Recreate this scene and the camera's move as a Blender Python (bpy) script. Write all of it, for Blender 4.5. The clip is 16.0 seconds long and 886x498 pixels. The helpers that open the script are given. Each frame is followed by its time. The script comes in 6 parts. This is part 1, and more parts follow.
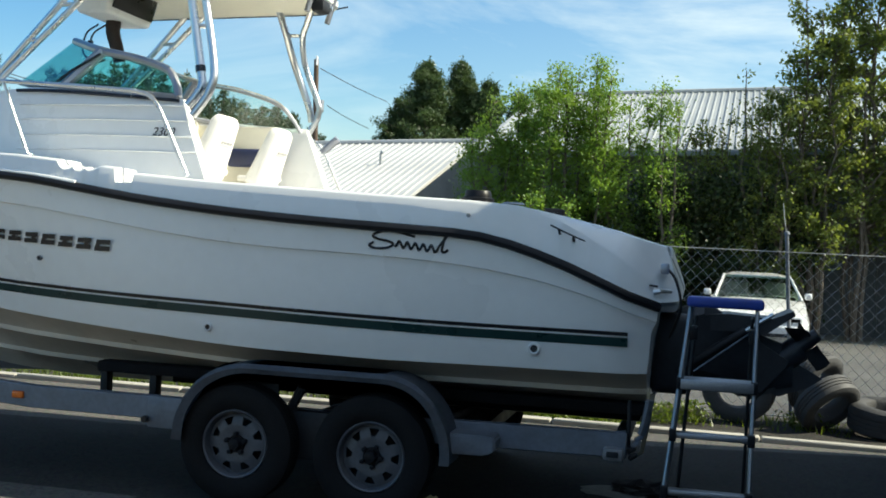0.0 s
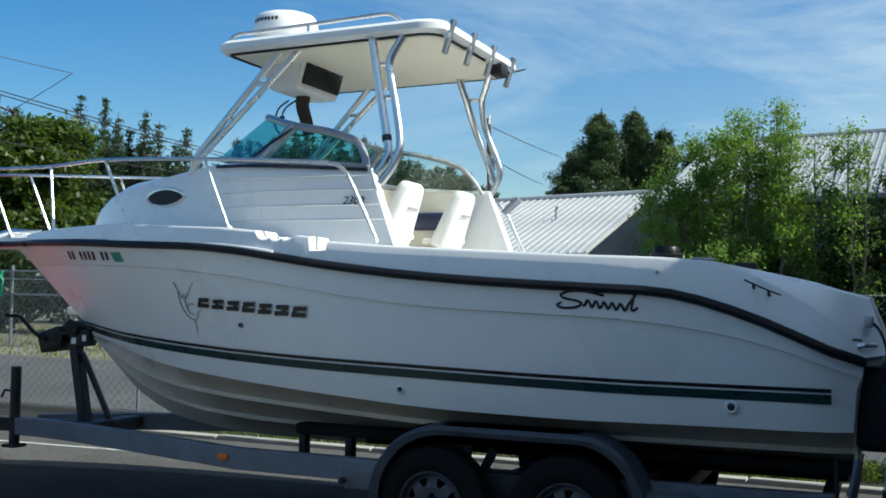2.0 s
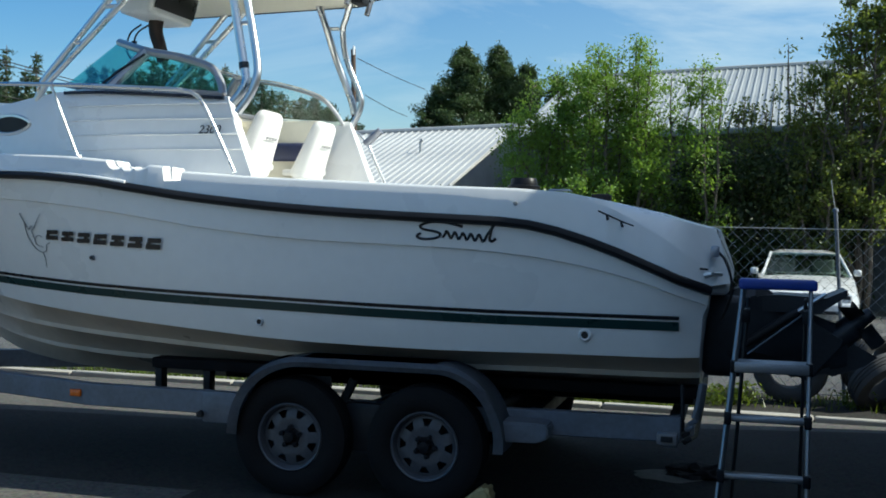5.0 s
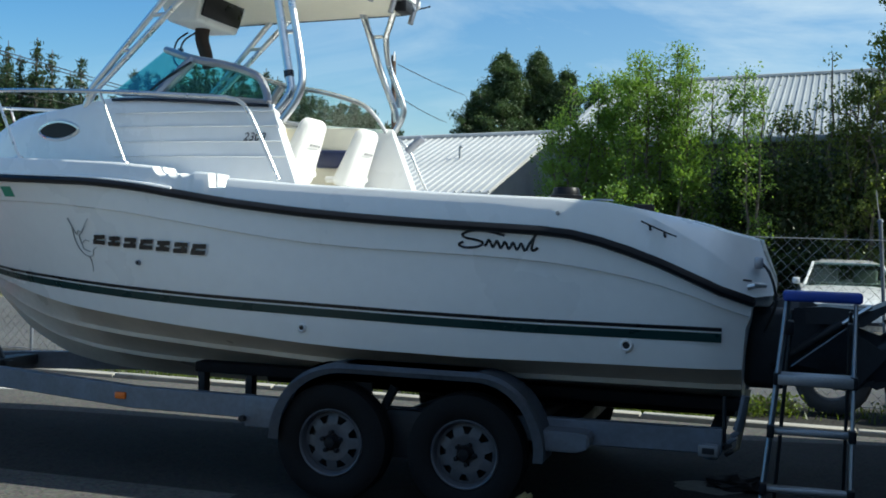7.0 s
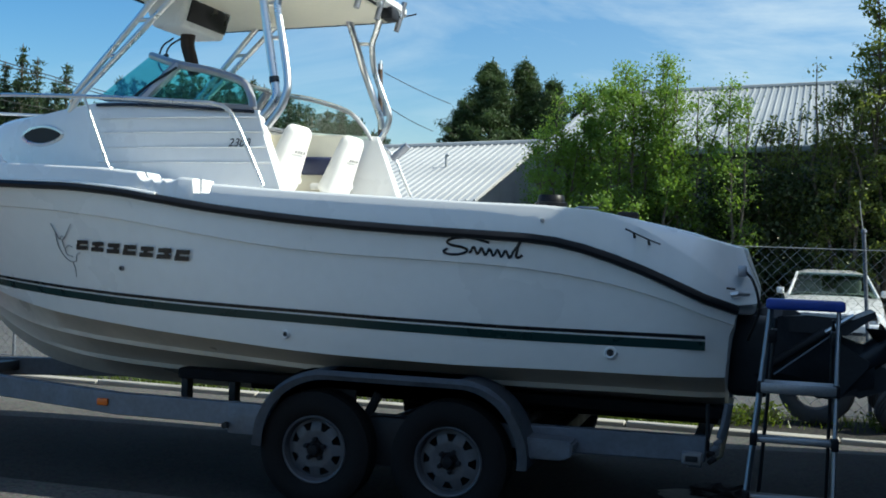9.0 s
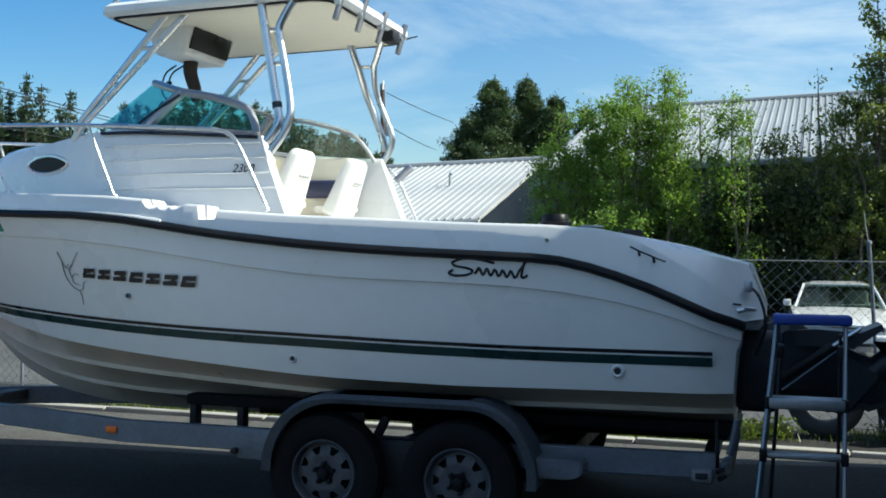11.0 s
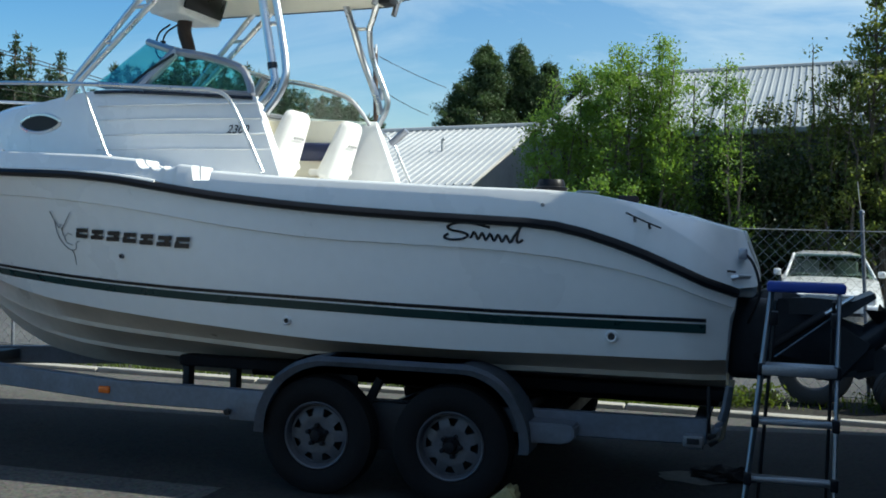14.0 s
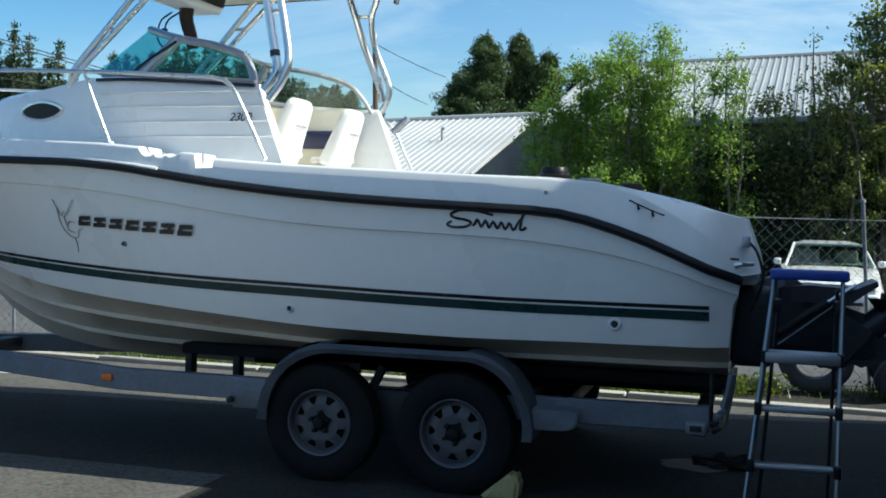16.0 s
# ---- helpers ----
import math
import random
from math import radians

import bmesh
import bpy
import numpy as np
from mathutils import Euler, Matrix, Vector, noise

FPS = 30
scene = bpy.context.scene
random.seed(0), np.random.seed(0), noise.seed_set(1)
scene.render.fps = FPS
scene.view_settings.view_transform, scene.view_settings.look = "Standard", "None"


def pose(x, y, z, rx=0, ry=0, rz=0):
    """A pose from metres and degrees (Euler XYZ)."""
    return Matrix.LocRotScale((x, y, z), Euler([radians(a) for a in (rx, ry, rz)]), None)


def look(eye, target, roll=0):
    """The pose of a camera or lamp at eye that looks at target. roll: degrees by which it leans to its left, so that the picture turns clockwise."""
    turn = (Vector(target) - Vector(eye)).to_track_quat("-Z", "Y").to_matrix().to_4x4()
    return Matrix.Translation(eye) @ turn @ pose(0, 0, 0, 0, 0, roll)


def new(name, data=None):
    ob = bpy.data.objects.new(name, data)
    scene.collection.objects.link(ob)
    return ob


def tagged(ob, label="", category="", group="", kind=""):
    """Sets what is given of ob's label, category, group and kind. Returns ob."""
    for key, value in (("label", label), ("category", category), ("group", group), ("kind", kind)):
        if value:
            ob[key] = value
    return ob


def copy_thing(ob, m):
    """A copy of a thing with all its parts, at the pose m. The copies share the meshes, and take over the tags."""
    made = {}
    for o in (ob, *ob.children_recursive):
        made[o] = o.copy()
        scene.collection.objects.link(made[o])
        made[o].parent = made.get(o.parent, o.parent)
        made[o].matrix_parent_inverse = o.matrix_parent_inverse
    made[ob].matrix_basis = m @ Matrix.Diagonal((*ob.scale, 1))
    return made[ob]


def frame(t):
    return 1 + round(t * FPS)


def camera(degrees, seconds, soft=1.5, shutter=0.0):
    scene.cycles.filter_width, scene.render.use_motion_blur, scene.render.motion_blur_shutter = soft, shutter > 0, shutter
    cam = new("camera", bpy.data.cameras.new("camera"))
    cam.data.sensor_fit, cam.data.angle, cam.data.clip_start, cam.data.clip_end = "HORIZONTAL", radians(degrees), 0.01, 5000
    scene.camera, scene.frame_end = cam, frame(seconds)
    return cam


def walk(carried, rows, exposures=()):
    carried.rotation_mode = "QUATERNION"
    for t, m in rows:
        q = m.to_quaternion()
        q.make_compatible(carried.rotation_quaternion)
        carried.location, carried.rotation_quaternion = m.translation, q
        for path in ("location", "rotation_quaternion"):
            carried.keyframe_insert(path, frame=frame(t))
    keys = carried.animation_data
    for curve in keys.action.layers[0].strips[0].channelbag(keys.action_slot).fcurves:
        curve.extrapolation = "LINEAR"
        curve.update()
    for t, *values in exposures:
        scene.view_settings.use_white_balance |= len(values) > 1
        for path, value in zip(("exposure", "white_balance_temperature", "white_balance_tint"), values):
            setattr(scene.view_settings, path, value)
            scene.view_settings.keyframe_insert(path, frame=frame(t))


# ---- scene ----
cam = camera(44.1, 16.0, 1.8)
PATH = [
    (0, (2.1808, -7.1278, 1.6027), (1.7305, -5.1792, 1.5862), 2.82),
    (0.5, (2.1684, -7.1284, 1.603), (1.6336, -5.2013, 1.6044), 1.81),
    (1, (2.1481, -7.1316, 1.6195), (1.5488, -5.2237, 1.6502), 1.37),
    (1.5, (2.1269, -7.151, 1.6265), (1.4703, -5.2634, 1.7003), 1.6),
    (2, (2.1207, -7.1765, 1.6328), (1.3644, -5.3264, 1.7053), 1.15),
    (2.3, (2.1215, -7.1879, 1.6363), (1.3291, -5.3536, 1.7237), 1.01),
    (2.5, (2.1198, -7.1861, 1.6355), (1.3072, -5.3598, 1.7012), 1.08),
    (3, (2.1535, -7.1612, 1.6384), (1.4147, -5.3034, 1.6889), 0.63),
    (3.5, (2.1724, -7.1304, 1.6273), (1.5841, -5.2191, 1.6548), 0.78),
    (3.7, (2.1768, -7.1231, 1.6104), (1.6498, -5.1938, 1.6163), 1.07),
    (5.8, (2.1267, -7.1557, 1.6301), (1.5972, -5.2278, 1.577), 1.32),
    (6, (2.1254, -7.1563, 1.6306), (1.5689, -5.236, 1.5786), 1.08),
    (6.5, (2.1244, -7.168, 1.6343), (1.5437, -5.2545, 1.596), 1.07),
    (7, (2.1274, -7.174, 1.6394), (1.5391, -5.2629, 1.6027), 1.64),
    (7.5, (2.1472, -7.1718, 1.6292), (1.5896, -5.2513, 1.6044), 1.52),
    (8, (2.1441, -7.1608, 1.6313), (1.6096, -5.2339, 1.5945), 1.58),
    (8.5, (2.1438, -7.1639, 1.6331), (1.6022, -5.2387, 1.6162), 1.49),
    (9, (2.1351, -7.1682, 1.6276), (1.5705, -5.2497, 1.6081), 1.92),
    (9.5, (2.141, -7.1732, 1.6371), (1.5549, -5.2611, 1.6157), 1.58),
    (9.7, (2.1465, -7.1734, 1.6325), (1.5704, -5.2582, 1.6199), 1.06),
    (11.8, (2.1175, -7.2019, 1.6561), (1.5345, -5.2891, 1.6928), 0.63),
    (12, (2.1028, -7.2166, 1.6538), (1.4889, -5.3137, 1.6995), 0.76),
    (12.5, (2.0942, -7.2203, 1.6457), (1.4391, -5.3308, 1.6714), 1.46),
    (13, (2.0957, -7.2146, 1.6445), (1.45, -5.3218, 1.6544), 1.59),
    (13.5, (2.0973, -7.1992, 1.6442), (1.4766, -5.2981, 1.626), 1.37),
    (14, (2.1103, -7.1775, 1.6356), (1.5538, -5.2571, 1.5866), 1.45),
    (14.5, (2.1115, -7.173, 1.6368), (1.5685, -5.2486, 1.5928), 1.42),
    (15, (2.1292, -7.1658, 1.6355), (1.6033, -5.2368, 1.5869), 1.55),
    (15.5, (2.1225, -7.1671, 1.625), (1.599, -5.2377, 1.5654), 2.08),
    (16, (2.0872, -7.1854, 1.6212), (1.5334, -5.2648, 1.5541), 1.49),
]
walk(cam, [(t, look(eye, target, roll)) for t, eye, target, roll in PATH], [(0.0, 0.87, 7150, 1), (0.5, 0.75, 6850, 1), (1.0, 0.69, 6550, 1), (1.5, 0.63, 6400, 1), (2.5, 0.25, 6150, 1), (3.5, 0.35, 6300, 1), (6.0, 0.47, 6250, 1), (8.0, 0.47, 6250, 1), (9.5, 0.53, 6300, 1), (12.0, 0.65, 6350, 1), (13.0, 0.49, 6280, 1), (14.0, 0.49, 6250, 1), (16.0, 0.67, 6350, 1)])

# ---- world, sun, exposure ----
SUN_DIR = Vector((1.08, 0.17, 1.0)).normalized()
ELEV = math.asin(SUN_DIR.z)
world = bpy.data.worlds.new("sky")
scene.world = world
world.use_nodes = True
wn, wl = world.node_tree.nodes, world.node_tree.links
bg = wn["Background"]
sky = wn.new("ShaderNodeTexSky")
sky.sky_type = 'NISHITA'
sky.sun_disc = False
sky.sun_elevation = ELEV
sky.sun_rotation = math.atan2(SUN_DIR.x, SUN_DIR.y)
sky.air_density, sky.dust_density, sky.ozone_density = 1.0, 0.8, 2.5
tc = wn.new("ShaderNodeTexCoord")
mp = wn.new("ShaderNodeMapping")
mp.inputs["Rotation"].default_value = (0.0, radians(14), radians(30))
mp.inputs["Scale"].default_value = (1.2, 1.6, 5.5)
cn = wn.new("ShaderNodeTexNoise")
cn.inputs["Scale"].default_value, cn.inputs["Detail"].default_value = 1.6, 7.0
cn.inputs["Roughness"].default_value, cn.inputs["Distortion"].default_value = 0.62, 0.7
cr = wn.new("ShaderNodeValToRGB")
cr.color_ramp.elements[0].position, cr.color_ramp.elements[1].position = 0.43, 0.92
cr.color_ramp.elements[0].color = (0.06, 0.06, 0.06, 1)
cr.color_ramp.elements[1].color = (0.62, 0.62, 0.62, 1)
cm = wn.new("ShaderNodeMixRGB")
cm.inputs[2].default_value = (6.3, 6.9, 7.2, 1)
wl.new(tc.outputs["Generated"], mp.inputs["Vector"])
wl.new(mp.outputs[0], cn.inputs["Vector"])
wl.new(cn.outputs["Fac"], cr.inputs[0])
sx = wn.new("ShaderNodeSeparateXYZ")
mr = wn.new("ShaderNodeMapRange")
mr.inputs["From Min"].default_value, mr.inputs["From Max"].default_value = -0.7, 0.1
mr.inputs["To Min"].default_value, mr.inputs["To Max"].default_value = 0.05, 2.5
mu = wn.new("ShaderNodeMath")
mu.operation = 'MULTIPLY'
wl.new(tc.outputs["Generated"], sx.inputs[0])
wl.new(sx.outputs["X"], mr.inputs["Value"])
wl.new(cr.outputs[0], mu.inputs[0])
wl.new(mr.outputs[0], mu.inputs[1])
wl.new(mu.outputs[0], cm.inputs[0])
hs = wn.new("ShaderNodeHueSaturation")
hs.inputs["Hue"].default_value, hs.inputs["Saturation"].default_value = 0.504, 1.45
wl.new(sky.outputs[0], hs.inputs["Color"])
wl.new(hs.outputs[0], cm.inputs[1])
wl.new(cm.outputs[0], bg.inputs["Color"])
bg.inputs["Strength"].default_value = 0.10
sun_data = bpy.data.lights.new("sun", 'SUN')
sun_data.energy, sun_data.angle, sun_data.color = 5.0, radians(0.53), (1.0, 0.95, 0.86)
sun = new("sun", sun_data)
sun.matrix_world = look((20, 3, 20), Vector((20, 3, 20)) - SUN_DIR)
scene.view_settings.exposure = 0.0

# ---- materials ----


def mat(name, color, rough=0.5, metal=0.0, var=0.12, scale=6.0, fine=60.0, bump=0.0, coat=0.0, rnd=0.0, island=False, spec=0.5):
    """A procedural surface: base colour varied at two scales, with fine relief."""
    m = bpy.data.materials.new(name)
    m.use_nodes = True
    n, l = m.node_tree.nodes, m.node_tree.links
    p = n["Principled BSDF"]
    p.inputs["Roughness"].default_value = rough
    p.inputs["Metallic"].default_value = metal
    p.inputs["Coat Weight"].default_value = coat
    p.inputs["Coat Roughness"].default_value = 0.08
    p.inputs["Specular IOR Level"].default_value = spec
    co = n.new("ShaderNodeTexCoord")
    a, b = n.new("ShaderNodeTexNoise"), n.new("ShaderNodeTexNoise")
    a.inputs["Scale"].default_value, a.inputs["Detail"].default_value = scale, 5.0
    b.inputs["Scale"].default_value, b.inputs["Detail"].default_value = fine, 3.0
    l.new(co.outputs["Object"], a.inputs["Vector"])
    l.new(co.outputs["Object"], b.inputs["Vector"])
    mix = n.new("ShaderNodeMath")
    mix.operation = 'MULTIPLY_ADD'
    l.new(b.outputs["Fac"], mix.inputs[0])
    mix.inputs[1].default_value = 0.45
    l.new(a.outputs["Fac"], mix.inputs[2])
    last = mix.outputs[0]
    if rnd:
        src = n.new("ShaderNodeNewGeometry") if island else n.new("ShaderNodeObjectInfo")
        add = n.new("ShaderNodeMath")
        add.operation = 'MULTIPLY_ADD'
        l.new(src.outputs["Random Per Island" if island else "Random"], add.inputs[0])
        add.inputs[1].default_value = rnd
        l.new(last, add.inputs[2])
        last = add.outputs[0]
    ramp = n.new("ShaderNodeValToRGB")
    lo, hi = 1 - var * 1.4, 1 + var
    ramp.color_ramp.elements[0].position, ramp.color_ramp.elements[1].position = 0.45, 1.0 + rnd
    ramp.color_ramp.elements[0].color = (*[c * lo for c in color], 1)
    ramp.color_ramp.elements[1].color = (*[min(1, c * hi) for c in color], 1)
    l.new(last, ramp.inputs[0])
    l.new(ramp.outputs[0], p.inputs["Base Color"])
    rr = n.new("ShaderNodeMapRange")
    rr.inputs["From Min"].default_value, rr.inputs["From Max"].default_value = 0.3, 0.7
    rr.inputs["To Min"].default_value, rr.inputs["To Max"].default_value = max(0.02, rough * 0.8), min(1, rough * 1.2)
    l.new(a.outputs["Fac"], rr.inputs["Value"])
    l.new(rr.outputs[0], p.inputs["Roughness"])
    if bump:
        bp = n.new("ShaderNodeBump")
        bp.inputs["Strength"].default_value, bp.inputs["Distance"].default_value = bump, 0.01
        l.new(b.outputs["Fac"], bp.inputs["Height"])
        l.new(bp.outputs[0], p.inputs["Normal"])
    return m


def leaf_mat(name, color, back, var=0.35):
    m = mat(name, color, 0.45, var=var, scale=0.8, fine=7, rnd=0.6, island=True, spec=0.4)
    n, l = m.node_tree.nodes, m.node_tree.links
    tr = n.new("ShaderNodeBsdfTranslucent")
    tr.inputs["Color"].default_value = (*back, 1)
    mx = n.new("ShaderNodeMixShader")
    mx.inputs[0].default_value = 0.42
    l.new(n["Principled BSDF"].outputs[0], mx.inputs[1])
    l.new(tr.outputs[0], mx.inputs[2])
    l.new(mx.outputs[0], n["Material Output"].inputs["Surface"])
    return m


def pane_mat(name, tint, gloss=1.0):
    """Thin tinted glass: clear along the ray, with a mirror sheen that grows at grazing angles."""
    m = bpy.data.materials.new(name)
    m.use_nodes = True
    n, l = m.node_tree.nodes, m.node_tree.links
    n.remove(n["Principled BSDF"])
    t, g, f, mx = (n.new("ShaderNode" + k) for k in ("BsdfTransparent", "BsdfGlossy", "LayerWeight", "MixShader"))
    t.inputs["Color"].default_value = (*tint, 1)
    g.inputs["Roughness"].default_value = 0.02
    pw, sc = n.new("ShaderNodeMath"), n.new("ShaderNodeMath")
    pw.operation, pw.inputs[1].default_value = 'POWER', 4.0
    sc.operation, sc.inputs[1].default_value, sc.inputs[2].default_value = 'MULTIPLY_ADD', 0.6 * gloss, 0.03 * gloss
    l.new(f.outputs["Facing"], pw.inputs[0])
    l.new(pw.outputs[0], sc.inputs[0])
    l.new(sc.outputs[0], mx.inputs[0])
    l.new(t.outputs[0], mx.inputs[1])
    l.new(g.outputs[0], mx.inputs[2])
    l.new(mx.outputs[0], n["Material Output"].inputs["Surface"])
    return m


GEL = mat("white_gelcoat", (0.84, 0.84, 0.83), 0.3, var=0.035, scale=1.3, fine=14, coat=0.12)
# darker beige: shade of the downward faces put into the colour
GELB = mat("shaded_bottom_gelcoat", (0.61, 0.55, 0.47), 0.34, var=0.12, scale=2.2, fine=18)
CREAM = mat("cream_liner", (0.78, 0.74, 0.62), 0.4, var=0.05, scale=2, fine=20)
VINYL = mat("white_vinyl", (0.83, 0.82, 0.79), 0.5, var=0.05, scale=5, fine=90, bump=0.15)
NAVY = mat("navy_vinyl", (0.02, 0.03, 0.09), 0.5, var=0.2)
BLACKRUB = mat("black_rubber", (0.010, 0.011, 0.014), 0.4, var=0.25, scale=5, fine=50, bump=0.1, spec=0.18)
DECAL = mat("black_decal", (0.012, 0.013, 0.017), 0.3, var=0.15)
GREEN = mat("dark_green_decal", (0.010, 0.042, 0.042), 0.3, var=0.15)
FISHLINE = mat("grey_decal", (0.22, 0.22, 0.23), 0.4, var=0.2)
STEEL = mat("polished_stainless", (0.74, 0.74, 0.73), 0.3, 1.0, var=0.06, scale=9, fine=60)
ALU = mat("brushed_aluminium", (0.33, 0.34, 0.36), 0.45, 1.0, var=0.15, scale=5, fine=80, bump=0.05)
WSFRAME = mat("grey_anodised_frame", (0.36, 0.37, 0.41), 0.36, 0.6, var=0.1)
GALV = mat("galvanised_steel", (0.165, 0.185, 0.22), 0.58, 0.3, var=0.22, scale=4, fine=35, bump=0.12)
RIM = mat("painted_steel_rim", (0.10, 0.105, 0.12), 0.5, 0.1, var=0.22, scale=9, fine=60, bump=0.1)
TYRE = mat("tyre_rubber", (0.012, 0.012, 0.013), 0.85, var=0.3, scale=8, fine=70, bump=0.25, spec=0.2)
OLDTYRE = mat("old_tyre_rubber", (0.040, 0.041, 0.043), 0.8, var=0.35, scale=5, fine=50, bump=0.3, rnd=0.3)
# dark metal, also used for sheets that stand in for shade
DARKMETAL = mat("dark_metal_and_shade", (0.022, 0.024, 0.028), 0.5, 0.1, var=0.3, scale=6, fine=40, bump=0.1, spec=0.3)
DRIVE = mat("charcoal_drive_paint", (0.022, 0.026, 0.034), 0.4, 0.1, var=0.3, scale=5, fine=40, bump=0.1)
BUNK = mat("bunk_carpet", (0.015, 0.015, 0.017), 0.95, var=0.3, fine=150, bump=0.5, spec=0.1)
AMBER = mat("amber_lens", (0.75, 0.16, 0.015), 0.25, var=0.1)
REDLENS = mat("red_lens", (0.55, 0.012, 0.012), 0.2, var=0.1, coat=0.5)
BLUEP = mat("blue_plastic", (0.014, 0.05, 0.31), 0.45, var=0.15, scale=9)
SCREEN = mat("dark_locker_door", (0.012, 0.011, 0.011), 0.3, var=0.2)
PORT = mat("smoked_port", (0.02, 0.018, 0.018), 0.5, var=0.2, spec=0.2)
BROWNBAG = mat("dark_brown_cover", (0.045, 0.030, 0.024), 0.8, var=0.3, scale=12, bump=0.4)
WIRE = mat("galvanised_wire", (0.45, 0.45, 0.43), 0.45, 0.5, var=0.2)
REDPAINT = mat("red_car_paint", (0.28, 0.008, 0.010), 0.3, 0.0, var=0.08, coat=0.8)
CHROME = mat("chrome", (0.8, 0.8, 0.82), 0.1, 1.0, var=0.05)
SILVER = mat("silver_car_paint", (0.78, 0.79, 0.79), 0.3, 0.25, var=0.06, coat=0.7)
WHITEP = mat("white_sticker", (0.82, 0.82, 0.82), 0.4, var=0.03)
ORANGEP = mat("orange_sticker", (0.75, 0.18, 0.05), 0.4, var=0.05)
TEALP = mat("green_sticker", (0.03, 0.30, 0.20), 0.4, var=0.1)
LAMPGLASS = mat("lamp_glass", (0.75, 0.77, 0.78), 0.12, 0.2, var=0.1, coat=0.6)
ROOF = mat("white_metal_roofing", (0.41, 0.42, 0.425), 0.45, 0.1, var=0.09, scale=0.8, fine=9)
WALLM = mat("painted_metal_wall", (0.50, 0.52, 0.53), 0.65, var=0.16, scale=0.9, fine=12)
DARKWALL = mat("shade_block_cladding", (0.10, 0.105, 0.105), 0.7, var=0.16, scale=0.9, fine=12)
WOOD = mat("weathered_wood", (0.30, 0.26, 0.20), 0.85, var=0.3, scale=4, fine=60, bump=0.4)
POLEW = mat("creosoted_pole", (0.09, 0.058, 0.04), 0.85, var=0.3, scale=3, fine=40, bump=0.4)
CHOCKM = mat("tan_wood_block", (0.46, 0.38, 0.18), 0.8, var=0.2, scale=7, fine=50, bump=0.3)
BARK = mat("tree_bark", (0.13, 0.105, 0.08), 0.9, var=0.35, scale=6, fine=40, bump=0.6)
KERBM = mat("concrete_kerb", (0.34, 0.325, 0.29), 0.9, var=0.2, scale=3, fine=60, bump=0.4)
CABLE = mat("black_cable", (0.02, 0.02, 0.022), 0.6, var=0.2)
LEAF = leaf_mat("young_leaf", (0.09, 0.15, 0.03), (0.29, 0.46, 0.05), 0.6)
LEAFM = leaf_mat("mature_leaf", (0.085, 0.112, 0.032), (0.27, 0.33, 0.05), 0.5)
# leaf tone lowered: the shrubs' deep shade is put into the colour
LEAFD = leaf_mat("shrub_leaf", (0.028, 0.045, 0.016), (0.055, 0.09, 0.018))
LEAFB = leaf_mat("broad_leaf", (0.045, 0.072, 0.012), (0.13, 0.19, 0.02), 0.5)
NEEDLE = leaf_mat("fir_needle", (0.04, 0.066, 0.032), (0.05, 0.09, 0.03))
PINEN = leaf_mat("pine_needle", (0.048, 0.078, 0.03), (0.06, 0.10, 0.025), 0.5)
WEED = leaf_mat("weed_leaf", (0.065, 0.095, 0.014), (0.17, 0.23, 0.025), 0.5)
DRYGRASS = leaf_mat("dry_grass", (0.22, 0.22, 0.07), (0.22, 0.22, 0.06))
TEALGLASS = pane_mat("teal_tinted_glass", (0.70, 0.91, 0.88))
CLEARGLASS = pane_mat("clear_glass", (0.90, 0.96, 0.93))
CARGLASS = pane_mat("car_glass", (0.55, 0.66, 0.62))


def ground_mat(name, color, spots, scale):
    """Worn paving: broad patches, grit and fine stones."""
    m = mat(name, color, 0.95, var=0.16, scale=scale, fine=140, bump=0.5, spec=0.1)
    n, l = m.node_tree.nodes, m.node_tree.links
    p = n["Principled BSDF"]
    old = p.inputs["Base Color"].links[0].from_socket
    v = n.new("ShaderNodeTexVoronoi")
    v.inputs["Scale"].default_value = 55
    co = n.new("ShaderNodeTexCoord")
    l.new(co.outputs["Object"], v.inputs["Vector"])
    g = n.new("ShaderNodeMixRGB")
    g.blend_type = 'OVERLAY'
    g.inputs[0].default_value = spots
    l.new(old, g.inputs[1])
    l.new(v.outputs["Color"], g.inputs[2])
    h = n.new("ShaderNodeHueSaturation")
    h.inputs["Saturation"].default_value = 0.35
    l.new(g.outputs[0], h.inputs["Color"])
    big = n.new("ShaderNodeTexNoise")
    big.inputs["Scale"].default_value, big.inputs["Detail"].default_value = 0.35, 8
    l.new(co.outputs["Object"], big.inputs["Vector"])
    st = n.new("ShaderNodeMixRGB")
    st.blend_type = 'MULTIPLY'
    st.inputs[0].default_value = 0.5
    l.new(h.outputs[0], st.inputs[1])
    l.new(big.outputs["Fac"], st.inputs[2])
    l.new(st.outputs[0], p.inputs["Base Color"])
    return m


# yard surface in two colours: dark where shadow falls, pale in sun
SHADED_ASPHALT = ground_mat("worn_asphalt_in_shade", (0.042, 0.040, 0.036), 0.5, 1.2)
SUNLITM = ground_mat("sunlit_paving", (0.115, 0.106, 0.084), 0.5, 1.2)
ROADM = ground_mat("road_asphalt", (0.105, 0.11, 0.112), 0.5, 0.8)
BOUNCEM = ground_mat("bounce_ground", (0.275, 0.265, 0.205), 0.3, 0.8)
SOIL = ground_mat("dark_soil", (0.045, 0.042, 0.028), 0.6, 2.0)
EARTH = ground_mat("grassy_earth", (0.20, 0.19, 0.08), 0.6, 0.5)

